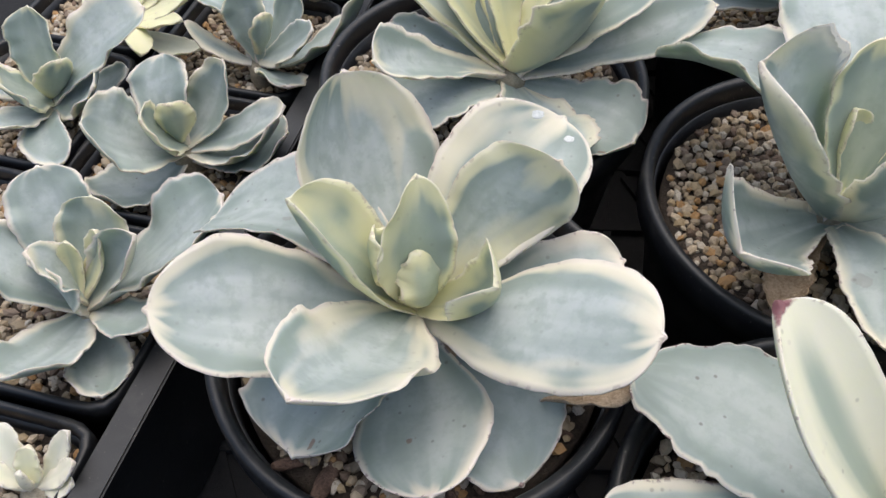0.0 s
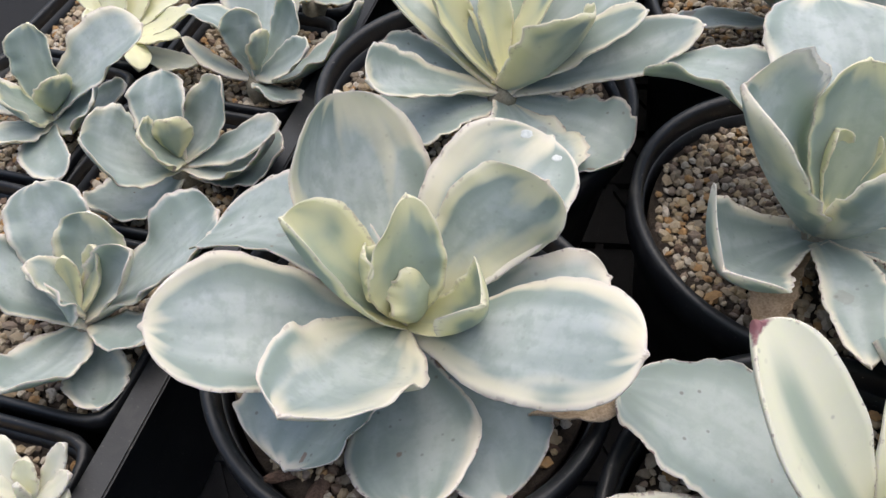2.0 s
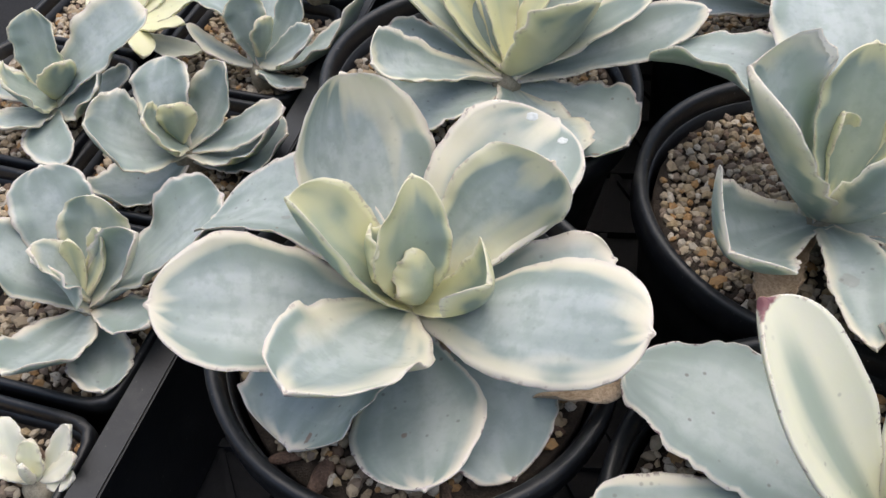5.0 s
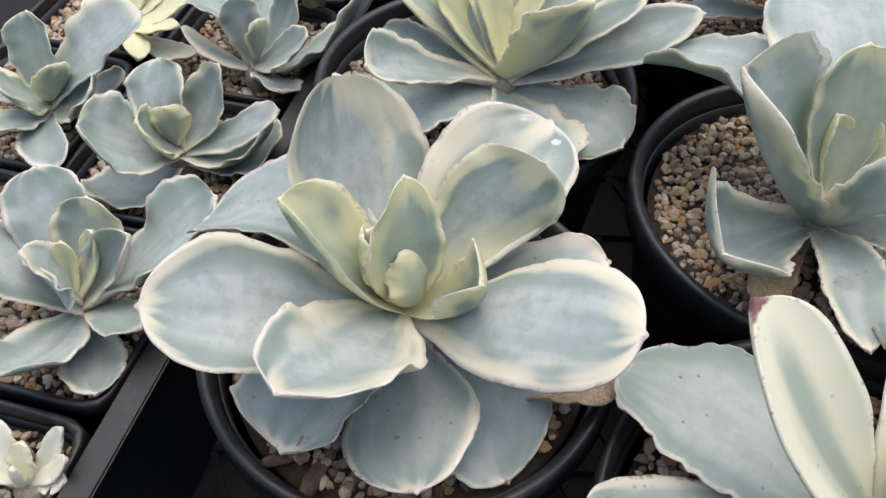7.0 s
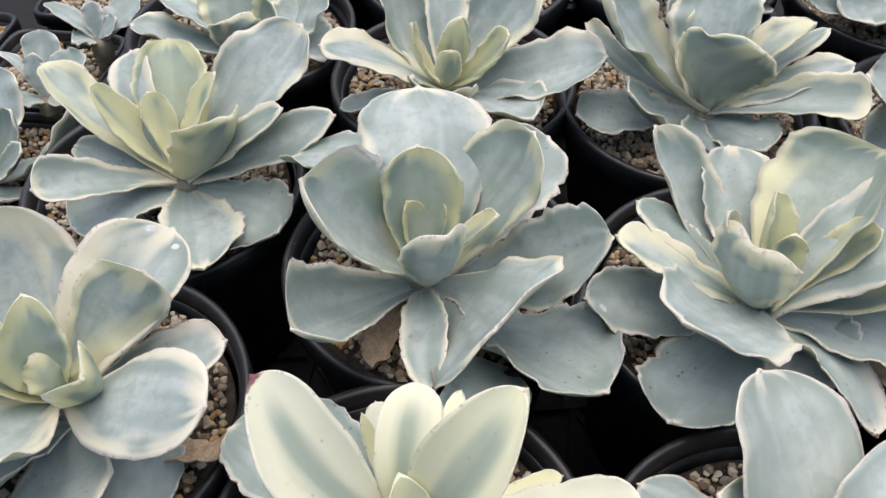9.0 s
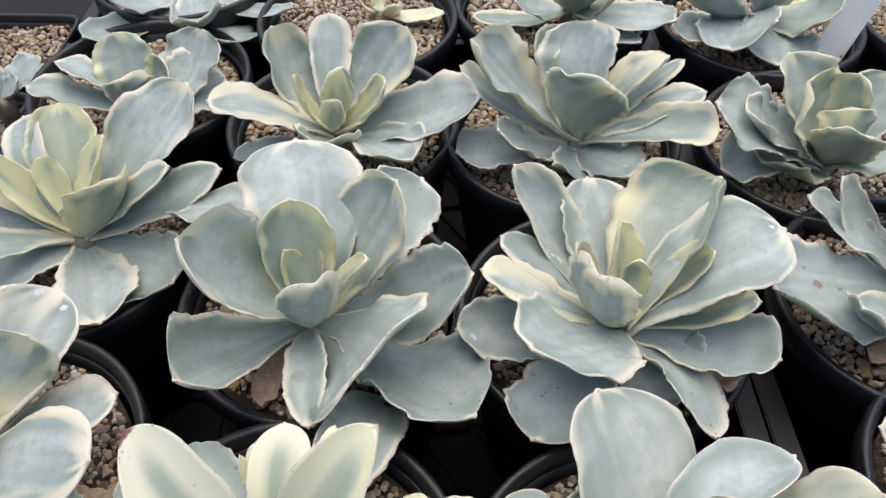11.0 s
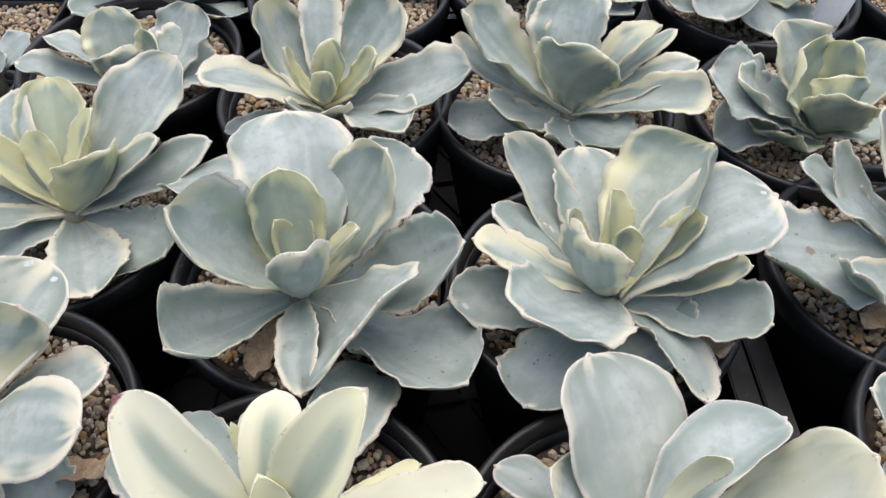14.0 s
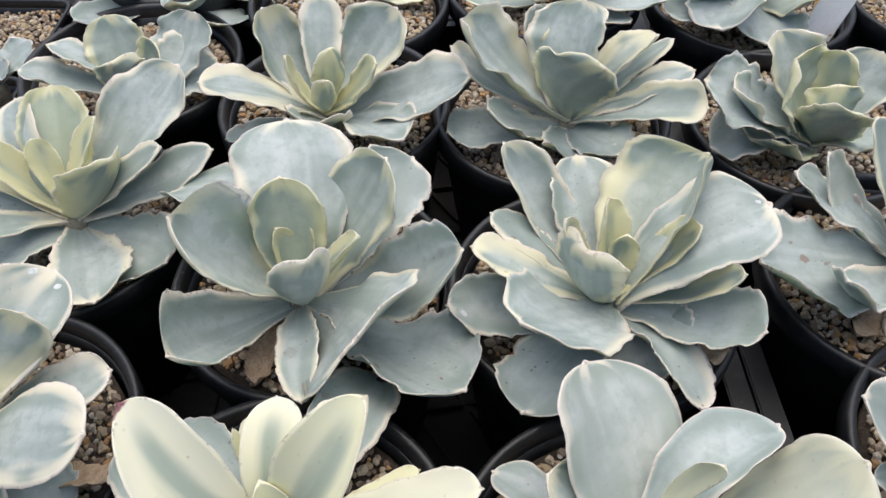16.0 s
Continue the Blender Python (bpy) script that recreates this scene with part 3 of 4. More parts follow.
leaf(p0, -168, 73, 33.4, 7.1, 0.69, -27, 7, bend=-0.15, cream=0.34, yellow=0.8, cup=0.37, jag=0.12, base=0.38, sway=0.03, twist=16, wave=0.4)
leaf(p0, -35, 86, 24.7, 7.3, 0.53, -15, 7, bend=-0.23, cream=0.34, yellow=0.8, cup=0.53, jag=0.12, base=0.33, sway=0.02, twist=-6, point=2.45, wave=0.4)
leaf(p0, -86, 11, 57.4, 19.8, 0.62, 15, -2, bend=-0.13, cream=0.41, yellow=0, age=0.6, curl=-0.06, sway=0.05, jag=0.015, cup=0.1, base=0.19, point=1.5, twist=-1, wave=0.06)
leaf(p0, -128, 4, 52.5, 26.6, 0.83, 7, -8, bend=0.12, cream=0.27, yellow=0.1, age=0.75, jag=0.04, cup=0.38, sway=-0.02, twist=24, point=2.43, wave=0.1)
leaf(p0, -59, -1, 55.3, 19.8, 0.70, -0, -9, cream=0.2, yellow=0, age=0.7, jag=0.05, point=1.52, cup=0.15, sway=-0.12, bend=0.04, wave=0.1)
leaf(p0, 7, 19, 62.9, 12.2, 0.79, 2, -4, bend=0.05, cream=0.41, yellow=0, age=0.35, cup=0.28, base=0.29, sway=0.01, twist=7, point=2.35, jag=0.015)
leaf(p0, -26, 8, 66.6, 6.2, 0.76, -12, -3, bend=-0.18, wave=0.5, jag=0.12, dry=True)

p1 = succulent(0.1235, 0.1735, 0.1130, "grey-green succulent rosette with wavy edges and a dried leaf")
leaf(p1, 84, 35, 81.5, 27.3, 0.77, -1, -1, bend=0.16, cream=0.47, yellow=0.23, wave=0.12, jag=0.025, cup=0.17, sway=0.05, twist=-1, point=1.74)
leaf(p1, 180, 57, 73.9, 20.7, 0.81, 5, 0, bend=-0.05, cream=0.75, yellow=0.38, cup=0.78, jag=0.025, wave=0.12, base=0.23, sway=-0.03, twist=-30, point=2.49)
leaf(p1, 86, 72, 56.5, 15.3, 0.72, 8, 3, bend=0.01, cream=0.66, yellow=0.73, cup=0.37, jag=0.025, wave=0.12, base=0.27, twist=-7, point=2.57)
leaf(p1, 18, 53, 75.9, 20.3, 0.72, 10, 0, bend=-0.1, cream=0.75, yellow=0.48, jag=0.025, wave=0.12, cup=0.18, sway=-0.05, twist=-6, point=2.47)
leaf(p1, -18, 31, 80.6, 19.4, 0.68, -5, -2, bend=-0.12, cream=0.22, age=0.4, wave=0.2, jag=0.062, yellow=0.33, cup=0.59, base=0.25, twist=27, point=2.48)
leaf(p1, -13, 53, 46.5, 6.7, 0.69, 2, 4, bend=-0.02, cream=0.75, yellow=0.63, cup=0.54, jag=0.025, wave=0.12, sway=-0.01, twist=-8)
leaf(p1, 43, 67, 31.5, 4.1, 0.76, 1, 7, bend=-0.1, cream=0.75, yellow=1, cup=0.4, jag=0.025, wave=0.12, sway=-0.01, twist=-3, point=2.41)
leaf(p1, 117, 74, 32.6, 5.5, 0.77, 3, 7, bend=-0.08, cream=0.75, yellow=0.83, cup=0.69, jag=0.025, wave=0.12, base=0.27, sway=-0.01, twist=8, point=2.43)
leaf(p1, -75, 64, 55.0, 13.6, 0.68, -17, 2, cream=0.56, yellow=0.33, jag=0.025, wave=0.12, base=0.1, point=2.53, bend=-0.12, cup=0.57, sway=0.01, twist=21)
leaf(p1, -72, 34, 68.3, 32.4, 0.76, 29, 0, bend=-0.13, cream=0.39, age=0.2, cup=-0.05, wave=0.12, yellow=0.33, jag=0.025, base=0.12, sway=-0.07, twist=-5, point=2.71)
leaf(p1, -139, 30, 73.1, 18.0, 0.83, -3, -2, bend=-0.12, cream=0.29, age=0.4, wave=0.12, jag=0.025, yellow=0.33, cup=0.69, base=0.33, sway=0.1, twist=-14, point=2.47)
leaf(p1, -95, 14, 58.3, 8.9, 0.62, 10, -4, bend=0.14, cream=0.3, age=0.4, yellow=0.33, jag=0.062, wave=0.2, cup=0.29, base=0.31, sway=-0.01, twist=3, point=2.42)
leaf(p1, -49, 8, 86.7, 27.4, 0.75, -47, -3, bend=-0.04, cream=0.21, age=0.85, wave=0.2, jag=0.075, yellow=0.18, cup=0.43, base=0.17, sway=-0.05, twist=34, point=1.91)
leaf(p1, 39, 21, 82.5, 19.3, 0.77, 15, -2, bend=0.06, cream=0.21, age=0.7, wave=0.2, jag=0.08, yellow=0.18, cup=0.29, sway=0.01, twist=12, point=2.28)
leaf(p1, 129, 15, 80.9, 21.5, 0.78, 17, -2, bend=0.23, cream=0.21, age=0.4, wave=0.2, yellow=0.33, jag=0.062, cup=0.46, sway=0.03, twist=-2, point=2.43)
leaf(p1, -126, -7, 39.8, 6.8, 0.74, 14, -3, bend=0.03, wave=0.5, jag=0.12, cup=0.64, dry=True, sway=0.03, point=2.41)

p2 = succulent(0.0225, 0.2481, 0.1130, "grey-green succulent rosette with long leaves and yellow inner margins")
leaf(p2, 143, 30, 79.2, 11.0, 0.76, 10, 0, bend=0.01, cream=0.91, yellow=0.53, cup=0.53, base=0.26, sway=-0.07, twist=-2, point=2.45)
leaf(p2, 90, 39, 62.4, 17.0, 0.65, 5, 3, bend=0.04, cream=0.85, yellow=0.93, cup=0.47, base=0.27, sway=0.01, twist=-9, point=2.16)
leaf(p2, 37, 31, 87.6, 20.9, 0.70, 3, 1, bend=-0.02, cream=0.47, yellow=0.33, age=0.2, cup=0.36, base=0.28, sway=-0.03, twist=7, point=2.17)
leaf(p2, -1, 24, 77.4, 12.1, 0.65, 7, -1, bend=-0.07, cream=0.39, yellow=0.23, age=0.2, cup=0.24, base=0.26, sway=-0.04, twist=5, point=2.39)
leaf(p2, 153, 52, 52.0, 8.7, 0.54, -1, 4, bend=-0.08, cream=0.91, yellow=0.93, cup=0.5)
leaf(p2, 115, 64, 35.8, 6.9, 0.73, 5, 7, bend=0.00, cream=0.75, yellow=1, cup=0.5)
leaf(p2, 39, 54, 48.1, 6.0, 0.70, -5, 5, bend=0.02, cream=0.91, yellow=0.93, cup=0.5)
leaf(p2, -17, 51, 48.3, 17.7, 0.58, -35, 3, bend=-0.11, cream=0.85, yellow=0.68, cup=0.6, base=0.25, sway=-0.01, twist=6, point=2.42)
leaf(p2, -145, 30, 66.6, 12.1, 0.83, -7, 0, bend=-0.07, cream=0.56, yellow=0.33, cup=0.51, base=0.23, sway=0.12, twist=-17, point=2.42)
leaf(p2, -76, 9, 56.6, 18.8, 0.74, -22, -4, bend=0.01, cream=0.47, yellow=0.33, age=0.4, curl=-0.06, jag=0.062, base=0.28, sway=-0.02, twist=21, point=2.3)
leaf(p2, -41, 6, 54.9, 20.4, 0.76, 5, -4, bend=-0.06, cream=0.21, age=0.7, jag=0.071, curl=-.06, yellow=0.18)
leaf(p2, -151, 7, 50.8, 17.4, 0.76, 3, -4, bend=0.03, cream=0.21, age=0.5, yellow=0.18, jag=0.065)
leaf(p2, 110, 36, 65.0, 10.9, 0.76, -26, -1, bend=0.18, cream=0.39, yellow=0.23)
leaf(p2, -2, 37, 61.6, 9.0, 0.70, 8, 0, bend=0.00, cream=0.56, yellow=0.33)
leaf(p2, 160, 17, 51.2, 10.2, 0.76, -4, -3, bend=0.00, cream=0.21, age=0.6, jag=0.068, yellow=0.18)

p3 = succulent(0.1055, 0.0703, 0.1160, "variegated succulent with thick pale cream leaves striped grey-green")
leaf(p3, 146, 51, 72.4, 13.7, 0.69, -0, 2, bend=0.05, age=0.35, cup=0.47, thick=0.004, wave=0.02, jag=0.005, yellow=0.25, stripe=True, base=0.11, sway=-0.14, twist=-13, point=2.1)
leaf(p3, 76, 50, 46.7, 10.0, 0.81, 15, 3, bend=0.18, cup=0.21, thick=0.004, wave=0.02, jag=0.005, yellow=0.4, stripe=True, sway=-0.09, twist=3, point=2.53)
leaf(p3, 15, 57, 68.0, 13.2, 0.69, 16, 3, thick=0.004, wave=0.02, jag=0.005, yellow=0.6, stripe=True, bend=0.13, cup=0.66, base=0.27, sway=0.1, twist=1, point=1.98)
leaf(p3, 143, 5, 69.6, 21.2, 0.63, -8, -2, bend=0, cream=0.25, age=0.8, wave=0.15, jag=0.05, cup=0.17, base=0.31, sway=0.06, twist=14, point=1.82)
leaf(p3, 53, -1, 75.7, 15.2, 0.76, 18, -4, bend=0.14, cream=0.25, yellow=0.3, age=0.6, curl=-0.06, cup=0.14, base=0.29, sway=-0.02, twist=-5, point=2.28)
leaf(p3, 109, 37, 37.0, 2.4, 0.71, 11, 4, bend=-0.12, pale=0, yellow=0.9, cup=0.4)
leaf(p3, 145, 89, 31.7, 7.9, 0.60, -42, 7, bend=0.17, pale=0.05, yellow=0.9, cup=0.65, base=0.29, sway=-0.02, point=2.36)
leaf(p3, 7, 13, 51.5, 4.4, 0.76, -3, 0, bend=-0.06, pale=0, yellow=0.9, cup=0.4)
leaf(p3, -11, 22, 73.7, 9.8, 0.76, -3, 1, bend=-0.04, pale=0.15, cup=0.3, yellow=0.3)
leaf(p3, 58, 22, 46.1, 3.6, 0.76, 13, 2, bend=0.08, pale=0.1, yellow=0.6)
leaf(p3, 98, 21, 41.0, 6.1, 0.76, 4, 1, bend=-0.06, pale=0.2)
leaf(p3, 173, 3, 67.6, 7.4, 0.76, 2, -4, bend=0.01, cream=0.4, yellow=0.3, age=0.5, curl=-.06)

p4 = succulent(0.2220, 0.0300, 0.1130, "pale grey-green succulent rosette with broad upright cream-edged leaves")
leaf(p4, 93, 34, 70.7, 27.4, 0.73, 5, 2, bend=0.02, cream=0.5, yellow=0.1, pale=0.85, cup=0.16, wave=0.04, base=0.4, sway=0.07, twist=24, point=2.52, jag=0.015)
leaf(p4, 25, 27, 68.5, 13.5, 0.74, -2, 0, bend=0.21, cream=0.2, yellow=0, wave=0.12, cup=0.44, sway=-0.08, twist=-18, point=2.37, jag=0.015)
leaf(p4, 1, 34, 80.7, 25.2, 0.60, -26, 1, pale=0.5, cream=1.0, yellow=0.4, wave=0.1, bend=-0.12, cup=-0.1, base=0.26, sway=0.01, twist=31, point=2.3, jag=0.015)
leaf(p4, 20, 64, 51.5, 4.3, 0.85, 8, 6, pale=0.15, cream=0.6, yellow=0.6, cup=0.41, bend=-0.1, sway=-0.11, twist=4, point=2.55, jag=0.015)
leaf(p4, 136, 40, 47.5, 15.4, 0.73, 2, 3, bend=-0.05, cream=0.7, yellow=0.4, cup=0.44, sway=0.02, twist=8, point=2.39, jag=0.015)
leaf(p4, 130, 6, 59.1, 8.8, 0.76, 9, -4, bend=0.10, cream=0.2, age=0.4, jag=0.015)

p5 = succulent(0.2535, 0.1409, 0.1130, "grey-green succulent rosette with cream-edged leaves and spotted old leaves")
leaf(p5, 117, 33, 82.2, 14.4, 0.69, -1, 0, bend=-0.13, cream=0.66, yellow=0.33, cup=0.6, jag=0.03, wave=0.12, base=0.33, sway=0.05, twist=9, point=2.41)
leaf(p5, 32, 40, 73.5, 27.8, 0.77, -17, 2, bend=-0.01, cream=0.91, yellow=0.58, cup=0.66, jag=0.03, wave=0.12, base=0.29, twist=-18, point=2.23)
leaf(p5, 87, 63, 43.1, 7.9, 0.71, 11, 6, bend=-0, cream=0.91, yellow=0.93, cup=0.7, jag=0.053, wave=0.2, sway=-0.05, twist=19, point=2.41)
leaf(p5, -1, 49, 49.1, 9.6, 0.83, -11, 4, bend=-0.03, cream=0.75, yellow=0.83, cup=0.47, jag=0.03, wave=0.12, base=0.29, sway=0.01, twist=2, point=2.44)
marked = leaf(p5, 3, 34, 77.2, 23.0, 0.79, -2, -1, bend=0.16, cream=0.39, yellow=0.23, age=0.25, wave=0.12, jag=0.03, cup=0.18, sway=0.02, twist=4, point=2.43)
leaf(p5, -39, 42, 62.5, 6.4, 0.79, 15, 2, bend=-0.15, cream=0.66, yellow=0.58, cup=0.48, jag=0.053, wave=0.2, sway=-0.05, twist=8, point=2.51)
leaf(p5, -42, 20, 65.1, 17.8, 0.83, -4, -2, bend=-0.06, cream=0.29, age=0.4, wave=0.2, jag=0.062, yellow=0.33, cup=0.33, base=0.28, sway=-0.05, twist=3, point=2.45)
leaf(p5, -150, 35, 70.9, 27.0, 0.49, 7, 0, bend=-0.03, cream=0.39, yellow=0.28, cup=0.2, jag=0.03, wave=0.12, base=0.17, sway=-0.03, twist=-9, point=1.99)
leaf(p5, 158, 26, 66.2, 11.4, 0.77, 5, -2, bend=0.04, cream=0.75, yellow=0.43, age=0.4, jag=0.062, wave=0.2, cup=0.29, base=0.28, sway=-0.06, twist=-3)
old_leaf = leaf(p5, 174, 11, 70.9, 15.8, 0.68, -8, -3, bend=-0.05, cream=0.29, age=0.5, yellow=0.18, jag=0.065, wave=0.2, cup=0.24, twist=3, point=2.34)
leaf(p5, -141, 8, 67.2, 20.6, 0.76, 14, -4, bend=0.03, cream=0.21, age=0.95, curl=-0.06, yellow=0.18, jag=0.079, wave=0.2, cup=0.14, twist=-2, point=2.35)
leaf(p5, -63, 10, 38.4, 20.7, 0.66, 2, -6, cream=0.29, age=0.5, yellow=0.18, jag=0.065, cup=-0.05, twist=36, point=2.45, wave=0.1)
leaf(p5, -74, 10, 61.2, 11.7, 0.77, -16, -4, bend=0.07, cream=0.38, age=0.95, curl=-0.06, yellow=0.18, jag=0.079, wave=0.2, cup=0.39, sway=-0.01, twist=-10, point=2.44)
leaf(p5, -170, 67, 42.2, 17.1, 0.85, 31, 3, bend=-0.16, cream=0.66, yellow=0.48, cup=0.32, jag=0.053, wave=0.2, base=0.21, sway=0.04, twist=-10, point=2.57)
leaf(p5, 49, 78, 30.7, 6.3, 0.76, 16, 7, bend=-0.04, cream=0.75, yellow=1, cup=0.5, jag=0.053, wave=0.20)
leaf(p5, 86, 27, 72.0, 15.9, 0.78, -0, -5, cream=0.39, age=0.3, yellow=0.33, jag=0.059, wave=0.2, cup=0.32, sway=-0.02, twist=3, point=2.43, bend=0.03)
leaf(p5, 144, 58, 44.6, 6.6, 0.67, -7, 5, bend=-0.12, cream=0.56, yellow=0.43, cup=0.5, jag=0.053, wave=0.20)
leaf(p5, -44, 7, 51.7, 11.5, 0.76, -7, -3, bend=-0.18, wave=0.5, jag=0.12, dry=True)
leaf(p5, 139, 29, 64.9, 9.3, 0.77, 5, -3, bend=0.01, cream=0.39, yellow=0.33, age=0.6, jag=0.062, wave=0.2, cup=0.2, sway=-0.01, point=2.41)

p6 = succulent(0.3930, 0.1280, 0.1130, "grey-green succulent rosette with pale upright leaves and wavy old leaves")
leaf(p6, 130, 37, 64.3, 11.4, 0.63, -6, 2, bend=-0.17, cream=0.36, yellow=0.15, cup=0.31, pale=0.8, wave=0.2, base=0.34, sway=0.01, twist=-1)
leaf(p6, 176, 16, 79.3, 27.4, 0.75, -6, -3, bend=-0.02, cream=0.16, age=0.6, jag=0.068, yellow=0.1, wave=0.2, cup=0.38, base=0.29, sway=-0.04, twist=8, point=2.26)
leaf(p6, 135, 27, 67.9, 12.9, 0.76, 8, -2, bend=0.01, cream=0.16, age=0.5, jag=0.065, wave=0.20, yellow=0.10)
leaf(p6, -159, 28, 73.4, 13.2, 0.59, -2, 2, bend=-0.16, cream=0.30, yellow=0.15, wave=0.20, jag=0.04)
leaf(p6, 104, 46, 66.5, 8.4, 0.76, -0, 4, bend=-0.04, cream=0.43, yellow=0.45, wave=0.20)
leaf(p6, -132, 12, 54.1, 1.2, 0.73, -25, -4, bend=-0.18, cream=0.16, age=0.7, yellow=0.10, jag=0.071, wave=0.20)
leaf(p6, -171, 69, 39.7, 30.6, 0.76, -24, 0, bend=-0.18, cream=0.30, yellow=0.25, wave=0.20)
leaf(p6, -149, -0, 47.5, 5.2, 0.76, 5, -3, bend=-0.14, wave=0.5, jag=0.12, dry=True)

p7 = succulent(0.1511, 0.2986, 0.1100, "grey-green succulent rosette with cream-edged leaves and a yellow heart")
leaf(p7, 182, 31, 70.1, 16.5, 0.69, 6, 0, bend=0.05, cream=0.91, yellow=0.33, cup=0.2, base=0.27, sway=0.02, twist=-8, point=2.35)
leaf(p7, 122, 46, 64.6, 19.3, 0.74, 16, 1, bend=-0.16, cream=0.91, yellow=0.43, cup=0.38, sway=0.02, twist=5, point=2.39)
leaf(p7, 82, 43, 67.1, 11.6, 0.76, -2, -1, bend=0.05, cream=0.39, yellow=0.23)
leaf(p7, 22, 46, 67.9, 20.4, 0.70, 7, 1, bend=-0.06, cream=0.75, yellow=0.38, cup=0.37, base=0.27, sway=-0.05, twist=8, point=2.24)
leaf(p7, -17, 23, 82.9, 23.0, 0.69, 4, -2, bend=-0.03, cream=0.39, yellow=0.23, age=0.2, cup=0.28, base=0.27, twist=-2, point=2.41)
leaf(p7, -55, 19, 60.5, 19.2, 0.73, -14, -2, bend=0.05, cream=0.39, yellow=0.23, cup=0.32, sway=-0.05, twist=8, point=2.37)
leaf(p7, -30, 82, 40.4, 11.3, 0.54, -25, 5, bend=-0.11, cream=0.91, yellow=1, cup=0.4)
leaf(p7, -31, 51, 49.1, 10.2, 0.72, 25, 4, bend=-0.09, cream=0.91, yellow=0.93, cup=0.4)
leaf(p7, 177, 67, 42.3, 5.7, 0.58, -10, 3, bend=-0.12, cream=0.75, yellow=0.63, cup=0.5)
leaf(p7, -107, 35, 42.3, 16.8, 0.71, -6, 0, bend=-0.08, cream=0.56, yellow=0.33, cup=0.6)
leaf(p7, -92, 61, 34.2, 6.6, 0.57, 0, 7, bend=-0.15, cream=0.56, yellow=1, cup=0.5)
leaf(p7, -173, 10, 54.4, 7.8, 0.76, 2, -4, bend=0.01, cream=0.21, age=0.5, curl=-.06, yellow=0.18, jag=0.065)

p8 = succulent(0.2770, 0.2658, 0.1100, "grey-green succulent rosette with ruffled cream-edged inner leaves")
leaf(p8, 149, 40, 77.1, 21.9, 0.75, 11, 1, bend=-0.08, cream=0.66, yellow=0.38, cup=0.57, jag=0.053, wave=0.2, sway=0.03, twist=-12, point=2.42)
leaf(p8, 147, 27, 73.3, 8.4, 0.82, 4, -1, bend=-0.08, cream=0.39, age=0.2, yellow=0.33, jag=0.056, wave=0.2, cup=0.24, base=0.29, twist=-11, point=2.42)
leaf(p8, -161, 32, 60.8, 14.6, 0.67, -11, -2, bend=-0.14, cream=0.39, age=0.2, cup=0.4, yellow=0.33, jag=0.056, wave=0.20)
leaf(p8, 101, 47, 61.8, 11.7, 0.76, 0, 1, bend=-0.06, cream=0.39, yellow=0.33, jag=0.053, wave=0.20)
leaf(p8, 65, 58, 61.1, 23.2, 0.76, -23, 1, bend=0.09, cream=0.47, yellow=0.33, jag=0.053, wave=0.2, cup=0.46, sway=-0.03, twist=-6, point=2.47)
leaf(p8, 81, 52, 48.4, 11.6, 0.68, -18, 5, bend=0.03, cream=0.75, yellow=0.73, cup=0.3, jag=0.053, wave=0.2)
leaf(p8, -83, 61, 58.6, 21.3, 0.53, -47, 2, bend=-0.03, cream=0.75, yellow=0.58, cup=0.16, jag=0.053, wave=0.2, base=0.28, sway=0.17, twist=-5)
leaf(p8, 10, 37, 60.4, 12.2, 0.74, -9, 4, bend=0.06, cream=0.91, yellow=0.45, cup=0.49, jag=0.053, wave=0.2, sway=-0.02, twist=-2, point=2.43)
leaf(p8, 12, 28, 68.6, 7.5, 0.66, -7, 1, bend=0.00, cream=0.56, yellow=0.43, jag=0.053, wave=0.20)
leaf(p8, -37, 24, 74.6, 13.5, 0.85, 10, 0, bend=-0.02, cream=0.56, yellow=0.43, cup=0.46, jag=0.053, wave=0.2, base=0.27, sway=-0.06, twist=8, point=2.61)
leaf(p8, -10, 27, 70.0, 10.5, 0.76, 6, -2, bend=0.02, cream=0.39, age=0.3, yellow=0.33, jag=0.059, wave=0.20)
leaf(p8, -98, 14, 37.3, 19.1, 0.75, -10, -4, bend=0.01, cream=0.21, age=0.4, curl=-.06, yellow=0.33, jag=0.062, wave=0.20)
leaf(p8, -179, 9, 66.4, 14.8, 0.76, -7, -4, bend=0.02, cream=0.21, age=0.7, jag=0.071, yellow=0.18, wave=0.20)
leaf(p8, -70, 14, 41.7, 17.4, 0.76, 1, -4, bend=0.01, cream=0.21, age=0.4, yellow=0.33, jag=0.062, wave=0.20)

p9 = succulent(0.3960, 0.2200, 0.1100, "compact grey-green succulent rosette with a yellow heart")
leaf(p9, 155, 28, 67.5, 24.3, 0.74, -1, -2, bend=0.02, cream=0.21, age=0.5, wave=0.2, jag=0.065, yellow=0.18, cup=0.3, base=0.29, sway=-0.01, twist=-9, point=2.36)
leaf(p9, 171, 7, 52.4, 18.1, 0.82, 0, -4, bend=0.07, cream=0.21, age=0.6, jag=0.068, curl=-0.06, yellow=0.18, wave=0.2, cup=0.4, sway=0.07, twist=-8, point=2.47)
leaf(p9, 165, 35, 57.5, 18.6, 0.66, -2, 0, bend=-0.08, cream=0.39, wave=0.2, yellow=0.33, jag=0.053, cup=0.36, base=0.28, sway=0.09, twist=3, point=2.33)
leaf(p9, 110, 48, 58.3, 17.6, 0.68, -12, 1, bend=-0.04, cream=0.56, yellow=0.38, jag=0.053, wave=0.2, cup=0.42, base=0.32, sway=0.05, twist=5, point=2.39)
